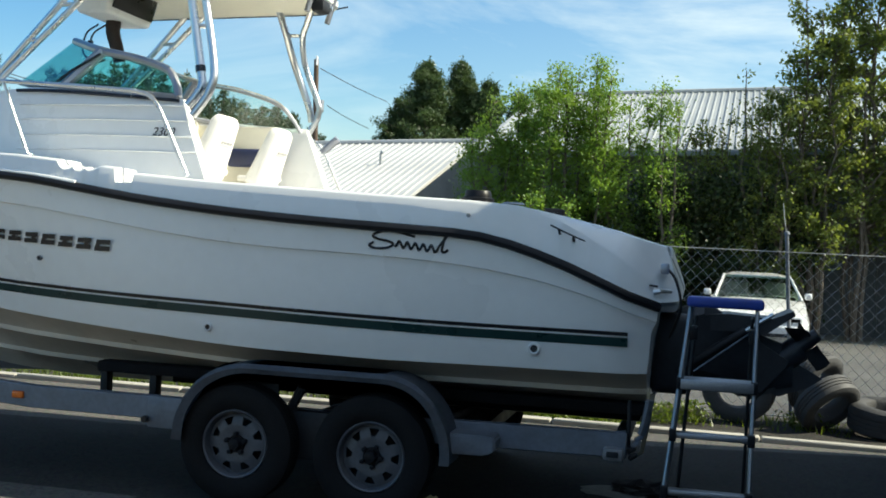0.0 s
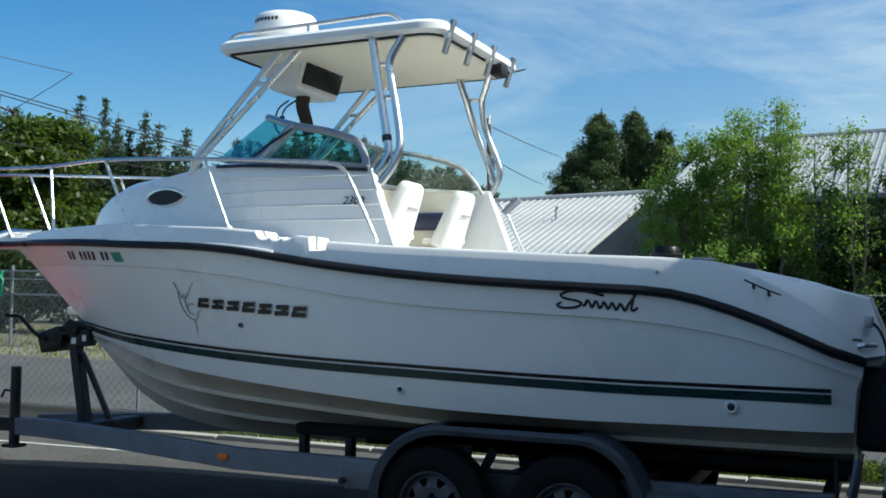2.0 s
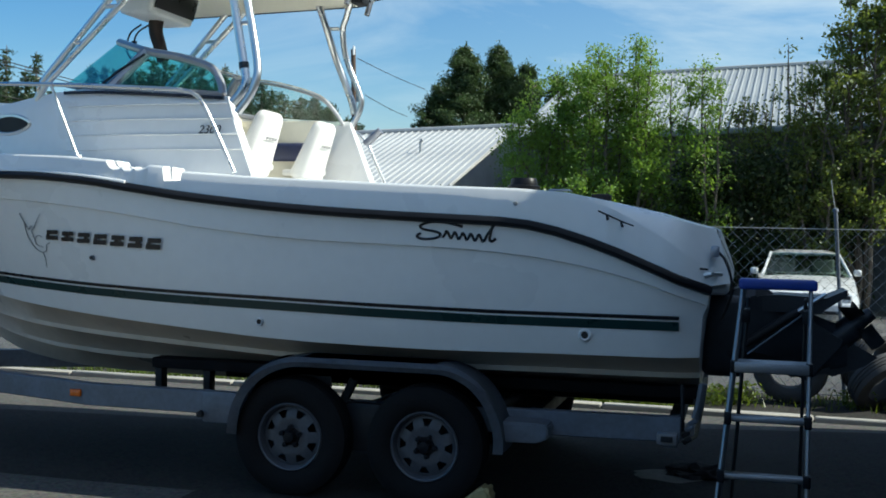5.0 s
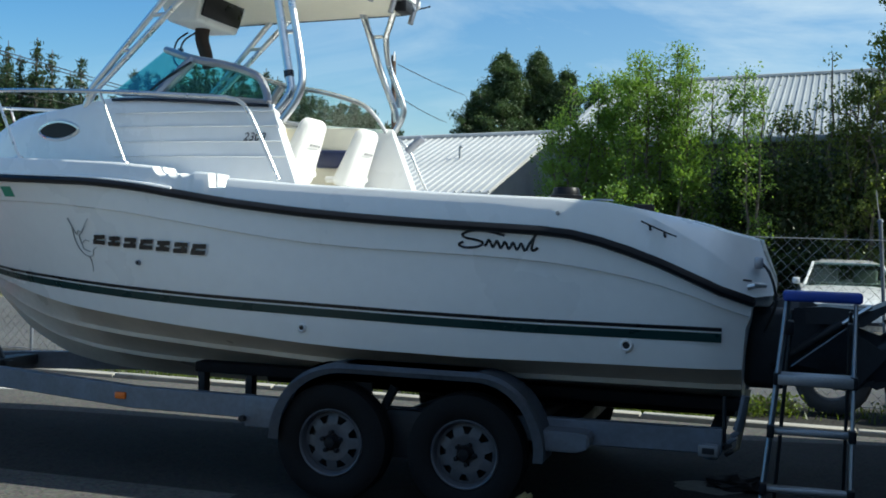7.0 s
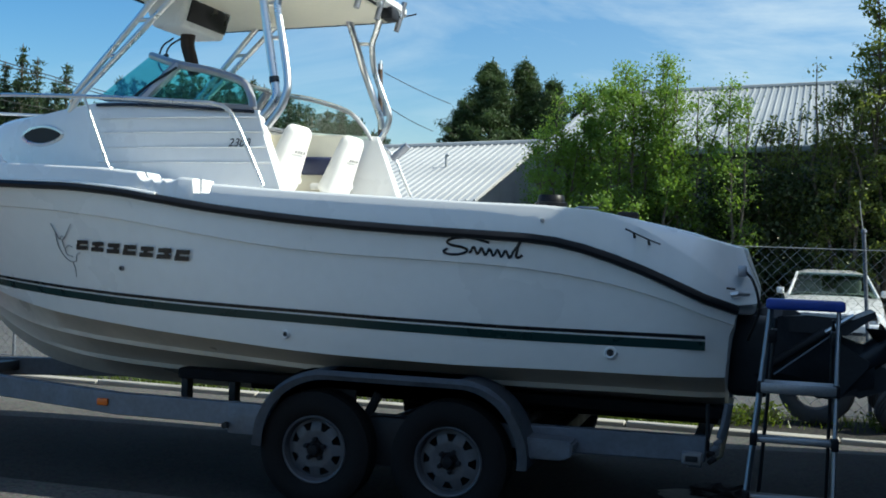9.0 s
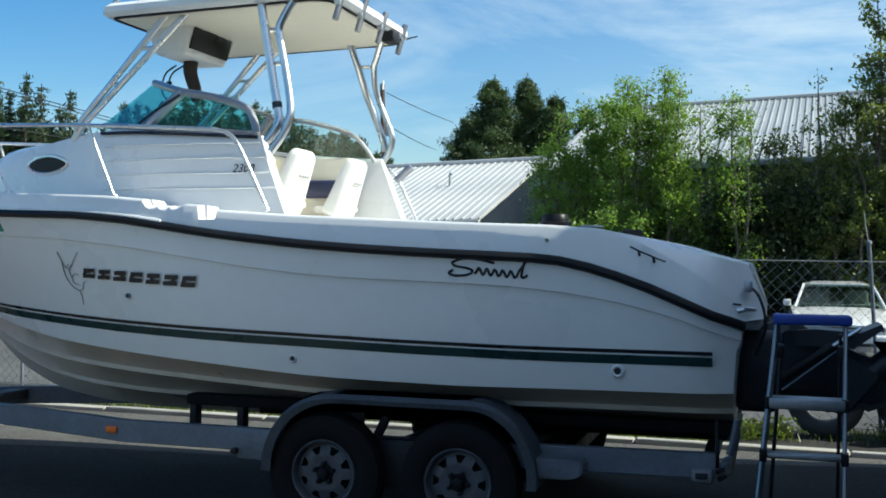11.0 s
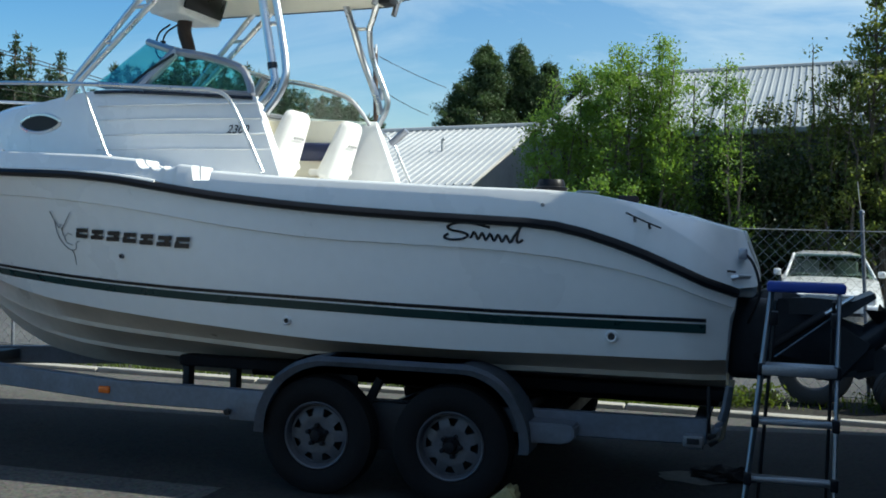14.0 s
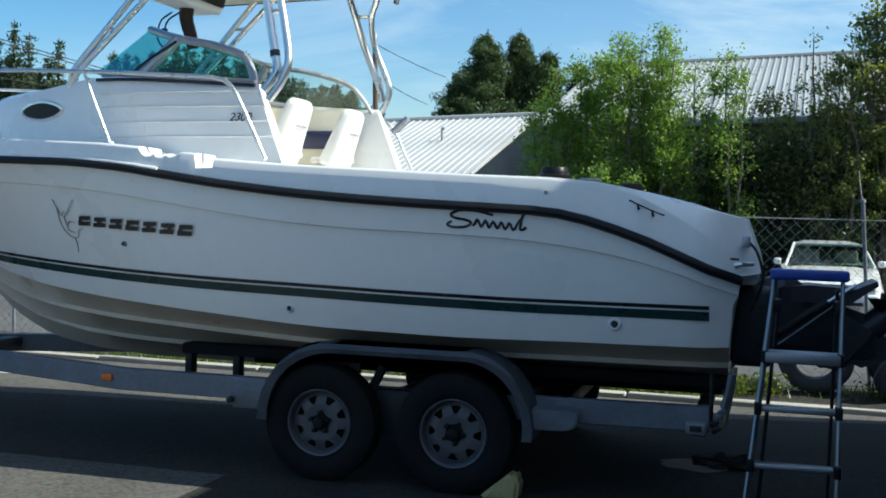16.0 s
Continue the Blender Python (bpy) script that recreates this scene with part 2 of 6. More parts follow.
# ---- mesh helpers ----


def part(name, bm, material, parent=None, label="", smooth=True, **tags):
    """Link a bmesh as one mesh object, under a thing or a part."""
    me = bpy.data.meshes.new(name)
    bmesh.ops.recalc_face_normals(bm, faces=bm.faces[:])
    bm.to_mesh(me)
    bm.free()
    return from_mesh(name, me, material, parent, label, smooth, **tags)


def from_mesh(name, me, material, parent=None, label="", smooth=True, **tags):
    me.materials.append(material)
    if smooth:
        me.shade_smooth()
        me.set_sharp_from_angle(angle=radians(38))
    ob = new(name, me)
    if parent is not None:
        ob.parent = parent
    return tagged(ob, label, **tags)


def thing(name, label, category, group="", at=(0, 0, 0)):
    ob = new(name)
    ob.empty_display_size = 0.2
    ob.location = at
    return tagged(ob, label, category, group)


def box(bm, lo, hi, bevel=0.0, seg=2, m=None):
    r = bmesh.ops.create_cube(bm, size=1)
    vs = r["verts"]
    c = [(a + b) / 2 for a, b in zip(lo, hi)]
    s = [abs(b - a) for a, b in zip(lo, hi)]
    bmesh.ops.scale(bm, vec=s, verts=vs)
    bmesh.ops.translate(bm, vec=c, verts=vs)
    if bevel:
        es = list({e for v in vs for e in v.link_edges})
        r = bmesh.ops.bevel(bm, geom=es, offset=bevel, segments=seg, affect='EDGES', profile=0.5)
        vs = list({v for f in r["faces"] for v in f.verts} | {v for v in vs if v.is_valid})
    if m is not None:
        bmesh.ops.transform(bm, matrix=m, verts=vs)
    return bm


def boxbm(lo, hi, bevel=0.0, seg=2, m=None):
    return box(bmesh.new(), lo, hi, bevel, seg, m)


def curve_pts(pts, n):
    """n points on a smooth curve through the given ones."""
    p = [Vector(q) for q in pts]
    if len(p) == 2:
        return [p[0].lerp(p[1], k / (n - 1)) for k in range(n)]
    p = [p[0] * 2 - p[1], *p, p[-1] * 2 - p[-2]]
    out = []
    for k in range(n):
        u = k / (n - 1) * (len(p) - 3)
        i = min(int(u), len(p) - 4)
        t = u - i
        a, b, c, d = p[i:i + 4]
        out.append(0.5 * ((2 * b) + (c - a) * t + (2 * a - 5 * b + 4 * c - d) * t * t + (3 * b - a - 3 * c + d) * t ** 3))
    return out


def tube(bm, pts, r, seg=8, n=0, caps=True, squash=1.0):
    """A round bar along the points; r may be one radius or one for each end."""
    p = curve_pts(pts, n) if n else [Vector(q) for q in pts]
    r0, r1 = r if isinstance(r, tuple) else (r, r)
    side, rings = None, []
    for k, q in enumerate(p):
        d = (p[min(k + 1, len(p) - 1)] - p[max(k - 1, 0)]).normalized()
        if side is None:
            side = d.orthogonal().normalized()
        side = (side - d * side.dot(d)).normalized()
        up = d.cross(side)
        rr = r0 + (r1 - r0) * k / max(1, len(p) - 1)
        rings.append([bm.verts.new(q + rr * (math.cos(a) * side + squash * math.sin(a) * up)) for a in (2 * math.pi * j / seg for j in range(seg))])
    for a, b in zip(rings, rings[1:]):
        for j in range(seg):
            bm.faces.new((a[j], a[(j + 1) % seg], b[(j + 1) % seg], b[j]))
    if caps:
        bm.faces.new(rings[0][::-1])
        bm.faces.new(rings[-1])
    return bm


def tubebm(pts, r, seg=8, n=0, squash=1.0):
    return tube(bmesh.new(), pts, r, seg, n, True, squash)


def loft(bm, rings, close=False, cap=False):
    """Quads between rows of points."""
    rows = [[bm.verts.new(q) for q in row] for row in rings]
    for a, b in zip(rows, rows[1:]):
        m = len(a)
        for j in range(m if close else m - 1):
            k = (j + 1) % m
            vs = []
            for v in (a[j], a[k], b[k], b[j]):
                if not vs or all((v.co - w.co).length > 1e-6 for w in vs):
                    vs.append(v)
            if len(vs) > 2:
                bm.faces.new(vs)
    if cap:
        for row in (rows[0], rows[-1]):
            try:
                bm.faces.new(row)
            except ValueError:
                pass
    return bm


def lathe(bm, profile, seg=32, m=None):
    """A solid of revolution about y: profile of (radius, y)."""
    rings = [[Vector((r * math.cos(a), y, r * math.sin(a))) for a in (2 * math.pi * j / seg for j in range(seg))] for r, y in profile]
    if m is not None:
        rings = [[m @ q for q in row] for row in rings]
    return loft(bm, rings, close=True)


def prism(bm, outline, depth, m=None):
    """A plate: outline in x and z, thickness along y from 0 to depth."""
    a = [Vector((x, 0, z)) for x, z in outline]
    b = [Vector((x, depth, z)) for x, z in outline]
    if m is not None:
        a, b = [m @ q for q in a], [m @ q for q in b]
    va, vb = [bm.verts.new(q) for q in a], [bm.verts.new(q) for q in b]
    bm.faces.new(va)
    bm.faces.new(vb[::-1])
    for j in range(len(va)):
        k = (j + 1) % len(va)
        bm.faces.new((va[j], vb[j], vb[k], va[k]))
    return bm


def tab(xs, table):
    """Smooth table lookup."""
    tx, tz = zip(*table)
    return float(np.interp(xs, tx, tz))


def lettering(text, size, m, material, parent, name="lettering", shear=0.0, thick=0.0012):
    cu = bpy.data.curves.new(name, 'FONT')
    cu.body, cu.size, cu.shear, cu.extrude = text, size, shear, thick
    cu.align_x = 'CENTER'
    tmp = bpy.data.objects.new("tmp", cu)
    me = bpy.data.meshes.new_from_object(tmp)
    bpy.data.objects.remove(tmp)
    me.transform(m)
    me.name = name
    return from_mesh(name, me, material, parent, smooth=False)

# ---- the boat ----
# Bow towards -x, stern at x = 2, keel line on y = 0.
SHEER = [(-4.8, 1.925), (-4.15, 1.93), (-3.3, 1.915), (-2.78, 1.897), (-2.1, 1.88), (-1.72, 1.85), (-1.37, 1.802), (-1.05, 1.76), (-0.58, 1.714), (-0.2, 1.688), (0.25, 1.667), (0.7, 1.652), (0.95, 1.643), (1.1, 1.62), (1.25, 1.58), (1.4, 1.532), (1.55, 1.477), (1.7, 1.41), (1.84, 1.35), (2.0, 1.283)]
CREASE = [(-4.5, 1.76), (-3.4, 1.76), (-2.7, 1.745), (-2.3, 1.728), (-1.8, 1.688), (-1.37, 1.634), (-0.97, 1.58), (-0.59, 1.54), (-0.23, 1.517), (0.12, 1.508), (0.45, 1.499), (0.78, 1.485), (1.09, 1.454), (1.4, 1.401), (1.69, 1.323), (2.0, 1.2)]
STRIPE = [(-4.0, 1.32), (-3.22, 1.262), (-2.48, 1.232), (-1.9, 1.211), (-1.27, 1.194), (-0.6, 1.181), (0.1, 1.163), (0.78, 1.153), (2.0, 1.153)]
CHINE = [(-3.86, 1.195), (-3.5, 1.168), (-3.12, 1.11), (-2.91, 1.078), (-2.56, 1.04), (-1.97, 1.002), (-1.47, 0.975), (-1.03, 0.952), (-0.63, 0.928), (-0.26, 0.913), (0.44, 0.904), (1.09, 0.915), (2.0, 0.92)]
KEEL = [(-3.86, 1.19), (-3.69, 1.03), (-3.4, 0.77), (-3.07, 0.61), (-2.69, 0.54), (-2.2, 0.505), (2.0, 0.5)]
GUNWALE = [(-4.8, 1.99), (-3.74, 2.03), (-2.96, 2.045), (-1.9, 2.005), (-1.60, 1.98), (-1.575, 1.945), (-1.545, 1.93), (-1.51, 1.929), (-1.487, 1.942), (-1.465, 1.924), (-1.425, 1.922), (-1.40, 1.938), (-1.38, 1.925), (-1.345, 1.928), (-1.30, 1.95), (-1.205, 1.942), (-1.195, 1.857), (-1.085, 1.857), (-1.075, 1.912), (-0.63, 1.885), (0.5, 1.842), (0.94, 1.832), (1.22, 1.812), (1.39, 1.781), (1.48, 1.764), (1.66, 1.726), (1.785, 1.685), (2.02, 1.627)]
SHOULDER = [(-4.8, 1.955), (-3.74, 1.985), (-2.96, 2.0), (-1.9, 1.965), (-1.6, 1.93), (-1.575, 1.89), (-1.3, 1.89), (-1.2, 1.85), (-1.08, 1.85), (-0.63, 1.845), (0.5, 1.80), (0.94, 1.802), (1.22, 1.782), (1.40, 1.748), (1.485, 1.722), (1.56, 1.683), (1.643, 1.629), (1.767, 1.556), (1.892, 1.459), (1.96, 1.405), (2.02, 1.37)]
LINES = {"sheer": (-4.72, -1.0, 1.25, 2.3, SHEER, 2.0), "crease": (-4.5, -0.9, 1.238, 2.2, CREASE, 1.99), "stripe": (-3.98, -0.5, 1.19, 2.0, STRIPE, 1.965), "chine": (-3.86, -0.3, 1.125, 2.1, CHINE, 1.95), "keel": (-3.86, -3.8, 0.0, 1.0, KEEL, 1.93)}


def breadth(kind, x):
    x0, xm, b, p, _, _ = LINES[kind]
    y = b * (1 - max(0.0, min(1.0, (xm - x) / (xm - x0))) ** p)
    return max(0.0, y - 0.03 * max(0.0, x - 0.6) ** 2 - 0.11 * max(0.0, (x - 1.74) / 0.26) ** 2.5)


def height(kind, x):
    table = LINES[kind][4]
    return sum(tab(x + d, table) for d in (-0.09, -0.045, 0.0, 0.045, 0.09)) / 5


def hull_row(kind, n=56):
    x0, xe = LINES[kind][0], LINES[kind][5]
    xs = [x0 + (xe - x0) * (k / (n - 1)) ** 1.35 for k in range(n)]
    return [Vector((x, breadth(kind, x), height(kind, x))) for x in xs]


def hull_y(x, z):
    """Half breadth of the topsides at a place and height."""
    rows = sorted(((height(k, x), breadth(k, x)) for k in ("chine", "stripe", "crease", "sheer")))
    return tab(z, rows)


def flip(rows):
    return [[Vector((q.x, -q.y, q.z)) for q in row] for row in rows]


def both(rows):
    bm = bmesh.new()
    loft(bm, rows)
    loft(bm, flip(rows))
    return bm


boat = thing("motorboat", "white walkaround fishing boat with dark stripes and hardtop on a trailer", "boat")
sheer_r, crease_r, stripe_r, chine_r, keel_r = (hull_row(k) for k in ("sheer", "crease", "stripe", "chine", "keel"))
mid_r = [a.lerp(b, 0.5) - Vector((0, 0.012 * min(1, a.y * 3), 0)) for a, b in zip(crease_r, stripe_r)]
step_r = [q - Vector((0, min(q.y, 0.018), 0.005)) for q in crease_r]
hull = part("hull", both([sheer_r, crease_r, step_r, mid_r, stripe_r, chine_r]), GEL, boat)
strakes = [chine_r, [a - Vector((0, min(a.y, 0.07), 0.012)) for a in chine_r]]
for f in (0.28, 0.64):
    row = [a.lerp(b, f) for a, b in zip(chine_r, keel_r)]
    drop = [q - Vector((0, 0, 0.03 * min(1, q.y * 4))) for q in row]
    strakes += [row, drop, [Vector((q.x, q.y - min(0.075, q.y * 0.35), q.z - 0.002)) for q in drop]]
strakes.append(keel_r)
part("hull_bottom", both(strakes), GELB, boat, "beige hull bottom with spray strakes, its underside shade in the colour")
bm = bmesh.new()
end = [r[-1] for r in (sheer_r, crease_r, mid_r, stripe_r, chine_r, keel_r)]
bm.faces.new([bm.verts.new(q) for q in end + [Vector((q.x, -q.y, q.z)) for q in end[-2::-1]]])
part("transom", bm, GEL, boat)

# deck moulding: gunwale, side decks, cockpit well
xs = [-4.72 + 6.74 * (k / 60) ** 1.2 for k in range(61)] + [-1.205, -1.195, -1.085, -1.075, -0.93, -0.92, 1.45, 1.5, 1.51, 1.57, 1.64, 1.76, 1.82, 1.86, 1.9, 1.94, 1.97, 1.99]
xs = sorted(xs + [-1.61, -1.6, -1.575, -1.545, -1.51, -1.487, -1.465, -1.445, -1.425, -1.40, -1.38, -1.345, -1.3])


def deck_floor(x):
    return tab(x, [(-0.93, 1.95), (-0.92, 1.05), (1.5, 1.05), (1.51, 1.6), (2.02, 1.55)]) if x > -0.93 else tab(x, [(-4.8, 1.95), (-2.9, 1.97), (-1.2, 1.86), (-0.93, 1.84)])


rows = [[] for _ in range(8)]
AFT = [(1.25, 0.03), (1.30, 0.085), (1.34, 0.1), (1.41, 0.08), (1.525, 0.012), (1.63, 0.0)]
for x in xs:
    b, g, s = breadth("sheer", min(x, 2.0)), tab(x, GUNWALE), tab(x, SHOULDER)
    dz = deck_floor(x)
    wide = max(0, min(1, (x - 1.3) / 0.35))
    wide = wide * wide * (3 - 2 * wide)
    end = max(0.0, (x - 1.88) / 0.14) ** 2
    rows[0].append(Vector((x, b, height("sheer", x) + 0.045 * end)))
    rows[1].append(Vector((x, max(0, b - 0.006 - 0.03 * max(0, min(1, (x - 1.1) / 0.6))), max(s, g - 0.016) if x < 1.0 else min(s, g - 0.03))))
    rows[2].append(Vector((x, max(0, b - 0.016 - 0.17 * wide), g - 0.004)))
    rows[3].append(Vector((x, max(0, b - 0.075 - 0.24 * wide), g)))
    rows[4].append(Vector((x, max(0, b - 0.27 - 0.22 * wide), g if x > -0.92 else g - 0.004)))
    rows[5].append(Vector((x, max(0, b - 0.285 - 0.22 * wide), min(g - 0.01, dz))))
    rows[7].append(rows[1][-1].lerp(rows[2][-1], 0.5 - 0.40 * wide) + Vector((0, 0.006, 0.004)) * wide)
    rows[6].append(Vector((x, 0.0, min(g, dz + 0.02) if x > 1.5 or x < -0.92 else dz)))
    for row in rows:
        q = row[-1]
        q.x += end * tab(q.z, AFT)
        q.y -= 0.05 * end * (q.y > 0.3)
rows = rows[:2] + [rows[7]] + rows[2:7]
deck = part("deck", both(rows), GEL, boat)
bm = bmesh.new()
endr = [r[-1] for r in rows]
bm.faces.new([bm.verts.new(q) for q in endr + [Vector((q.x, -q.y, q.z)) for q in endr[-2::-1]]])
part("aft_panel", bm, GEL, boat)
bm = loft(bmesh.new(), [[Vector((x, y * 0.8, tab(x, GUNWALE) - 0.03 + 0.03 * (1 - y * y))) for y in (-1, -0.9, -0.6, -0.3, 0, 0.3, 0.6, 0.9, 1)] for x in (1.46, 1.55, 1.7, 1.85, 1.97, 2.01)] + [[Vector((2.015, y * 0.8, 1.4)) for y in (-1, -0.9, -0.6, -0.3, 0, 0.3, 0.6, 0.9, 1)]])
part("engine_hatch", bm, GEL, boat)
part("swim_platform", boxbm((1.8, -0.9, 1.26), (2.1, 0.9, 1.33), 0.034, 4), GEL, boat)

# bow pulpit
out = [(-4.3, 0.30), (-4.7, 0.235), (-5.05, 0.2), (-5.2, 0.13), (-5.24, 0.0)]
ring = [(x, -y) for x, y in out] + [(x, y) for x, y in out[-2::-1]]
bm = loft(bmesh.new(), [[Vector((x, y * 0.9, 1.895)) for x, y in ring], [Vector((x, y, 1.905)) for x, y in ring], [Vector((x, y, 1.975)) for x, y in ring], [Vector((x, y * 0.9, 2.0)) for x, y in ring]], cap=True)
part("bow_pulpit", bm, GEL, boat)
bm = bmesh.new()
rail = curve_pts([(-4.25, -0.40, 1.925), (-4.5, -0.29, 1.925), (-4.7, -0.245, 1.925), (-5.05, -0.21, 1.925), (-5.21, -0.13, 1.92), (-5.245, 0, 1.92)], 20)
tube(bm, rail + [Vector((q.x, -q.y, q.z)) for q in rail[-2::-1]], 0.022, 8)
for sgn in (1, -1):
    pts = [Vector((q.x, sgn * (q.y + 0.012), q.z + 0.0)) for q in sheer_r[4:]]
    tube(bm, pts, 0.03, 8, squash=0.8)
part("rub_rail", bm, BLACKRUB, boat, "black rubber rub rail")
lip = [Vector((x, -breadth("sheer", x) - 0.012, height("sheer", x) + 0.026)) for x in np.linspace(-2.95, -1.45, 24)]
part("deck_lip", tubebm(lip, (0.006, 0.013), 8), GEL, boat, "narrow white moulding over the rub rail")
bm = tubebm([(-4.98, 0.05, 2.0), (-4.8, 0.05, 2.04), (-4.6, 0.03, 2.03)], 0.03, 8, 8)
part("anchor_roller", bm, STEEL, boat)
for x, y in ((-4.52, -0.12), (-4.35, -0.2), (-4.45, 0.18)):
    bm = tubebm([(x, y, 1.98), (x, y, 2.02), (x + 0.01, y, 2.035)], 0.014, 6)
    tube(bm, [(x - 0.09, y, 2.03), (x + 0.09, y, 2.035)], 0.012, 6)
    part("deck_cleat", bm, STEEL, boat)


# stripes and marks on both topsides
def stripe(f0, f1, lo, hi, side):
    r0, r1 = [], []
    for a, b in zip(stripe_r, chine_r):
        if a.x < lo or a.x > hi:
            continue
        for dz, row in ((f0, r0), (f1, r1)):
            q = a.lerp(b, dz / (a.z - b.z))
            row.append(Vector((q.x, side * (q.y + 0.004), q.z)))
    for row in (r0, r1):
        q = row[-1]
        row.append(Vector((1.845, q.y, q.z)))
    return loft(bmesh.new(), [r0, r1])


for side in (-1, 1):
    part("pinstripe", stripe(0.0, 0.021, -3.97, 1.80, side), DECAL, hull, "thin black stripe")
    part("wide_stripe", stripe(0.031, 0.082, -3.97, 1.80, side), GREEN, hull, "dark green stripe")


def on_hull(x, z, off=0.004, side=-1):
    return Vector((x, side * (hull_y(x, z) + off), z))


def mark(quads, material, name, label=""):
    """Flat marks on the near topside: each a list of (x, z) corners."""
    bm = bmesh.new()
    for q in quads:
        bm.faces.new([bm.verts.new(on_hull(x, z)) for x, z in q])
    return part(name, bm, material, hull, label, smooth=False)


def slab(x, z, w, h, sl=0.25):
    return [(x, z), (x + w, z), (x + w + sl * h, z + h), (x + sl * h, z + h)]


# name mark in seven heavy slanted blocks, with open middles
for k in range(7):
    x, z, w, h = -2.155 + k * 0.1345, 1.475 - k * 0.0065, 0.108, 0.062 + 0.001 * k
    quads = [slab(x, z, w, h * 0.42), slab(x + 0.018, z + h * 0.58, w - 0.008, h * 0.42), slab(x + 0.010 + 0.028 * (k % 3), z + h * 0.42, 0.032, h * 0.16)]
    mark(quads, DECAL, "name_mark", "dark slanted block of the name mark")
# second mark: a flowing swash and a running wave, ending in a tall loop
bm = bmesh.new()
swash = [(0.66, 1.612), (0.56, 1.634), (0.47, 1.634), (0.415, 1.612), (0.44, 1.592), (0.5, 1.582), (0.535, 1.566), (0.5, 1.545), (0.43, 1.54), (0.395, 1.555), (0.42, 1.572)]
wave = [(0.545 + 0.0115 * k, (1.551, 1.563, 1.586, 1.574)[k % 4] - 0.0009 * k) for k in range(22)]
loop = [(0.785, 1.535), (0.80, 1.57), (0.845, 1.63), (0.85, 1.645), (0.838, 1.64), (0.82, 1.58), (0.815, 1.54), (0.83, 1.535), (0.85, 1.55)]
for pts, n in ((swash, 40), (wave, 120), (loop, 36)):
    tube(bm, [on_hull(p.x, p.z, 0.002) for p in curve_pts([(x, 0, z) for x, z in pts], n)], 0.0078, 6)
part("script_mark", bm, DECAL, hull, "dark flowing script-like mark")
# leaping outline beside the name mark
bm = bmesh.new()
for pts in ([(-2.35, 1.64), (-2.325, 1.585), (-2.295, 1.535), (-2.275, 1.56), (-2.245, 1.548)], [(-2.275, 1.53), (-2.24, 1.555), (-2.205, 1.595), (-2.16, 1.64)], [(-2.325, 1.585), (-2.325, 1.50), (-2.295, 1.435), (-2.24, 1.395), (-2.18, 1.40), (-2.165, 1.44), (-2.13, 1.455)], [(-2.275, 1.53), (-2.265, 1.48), (-2.225, 1.50), (-2.19, 1.49)], [(-2.265, 1.48), (-2.255, 1.44), (-2.20, 1.425)], [(-2.215, 1.395), (-2.205, 1.35), (-2.21, 1.295)]):
    tube(bm, [on_hull(p.x, p.z, 0.0015) for p in curve_pts([(x, 0, z) for x, z in pts], 18)], (0.0036, 0.0022), 6)
part("fish_outline", bm, FISHLINE, hull, "thin grey line drawing")
# registration becomes plain bars, with a small green sticker
for k in (0, 1, 3, 4, 5, 6, 8, 9):
    mark([slab(-3.585 + 0.06 * k, 1.796 - 0.001 * k, 0.034, 0.06, 0.05)], DECAL, "registration_bar", "short dark bar")
mark([slab(-2.95, 1.775, 0.115, 0.068, -0.3)], TEALP, "sticker", "small green sticker")
for x, z, r in ((-1.775, 1.37, 0.016), (-0.60, 1.022, 0.026), (1.34, 1.03, 0.036)):
    c = on_hull(x, z, 0.0)
    bm = lathe(bmesh.new(), [(r * 0.55, -0.012), (r * 0.75, -0.02), (r, -0.012), (r * 1.05, 0.01)], 20, Matrix.Translation(c))
    fit_ob = part("thru_hull_fitting", bm, GEL if r > 0.02 else FISHLINE, hull)
    bm = lathe(bmesh.new(), [(0.0, -0.009), (r * 0.6, -0.009)], 20, Matrix.Translation(c))
    part("opening", bm, DECAL, fit_ob)

# cabin trunk
CAB = [(-3.88, 2.1), (-3.82, 2.19), (-3.62, 2.275), (-3.36, 2.335), (-2.85, 2.385), (-2.5, 2.43), (-2.26, 2.458), (-1.94, 2.455), (-1.47, 2.43), (-0.9, 2.395)]


def cab_w(x):
    return 0.865 if x > -1.2 else 0.865 * (1 - min(1.0, (-1.2 - x) / 2.69) ** 2.4)


def cab_ring(x, crown=0.10):
    w, z = cab_w(x), tab(x, CAB)
    base = 1.88
    half = [(w + 0.03, base), (w + 0.012, z - 0.14), (w - 0.004, z - 0.05), (w - 0.03, z), (w * 0.6, z + crown * 0.55), (w * 0.3, z + crown * 0.9), (0.0, z + crown)]
    half = [(max(0, a), b) for a, b in half]
    return [Vector((x, -a, b)) for a, b in half] + [Vector((x, a, b)) for a, b in half[-2::-1]]


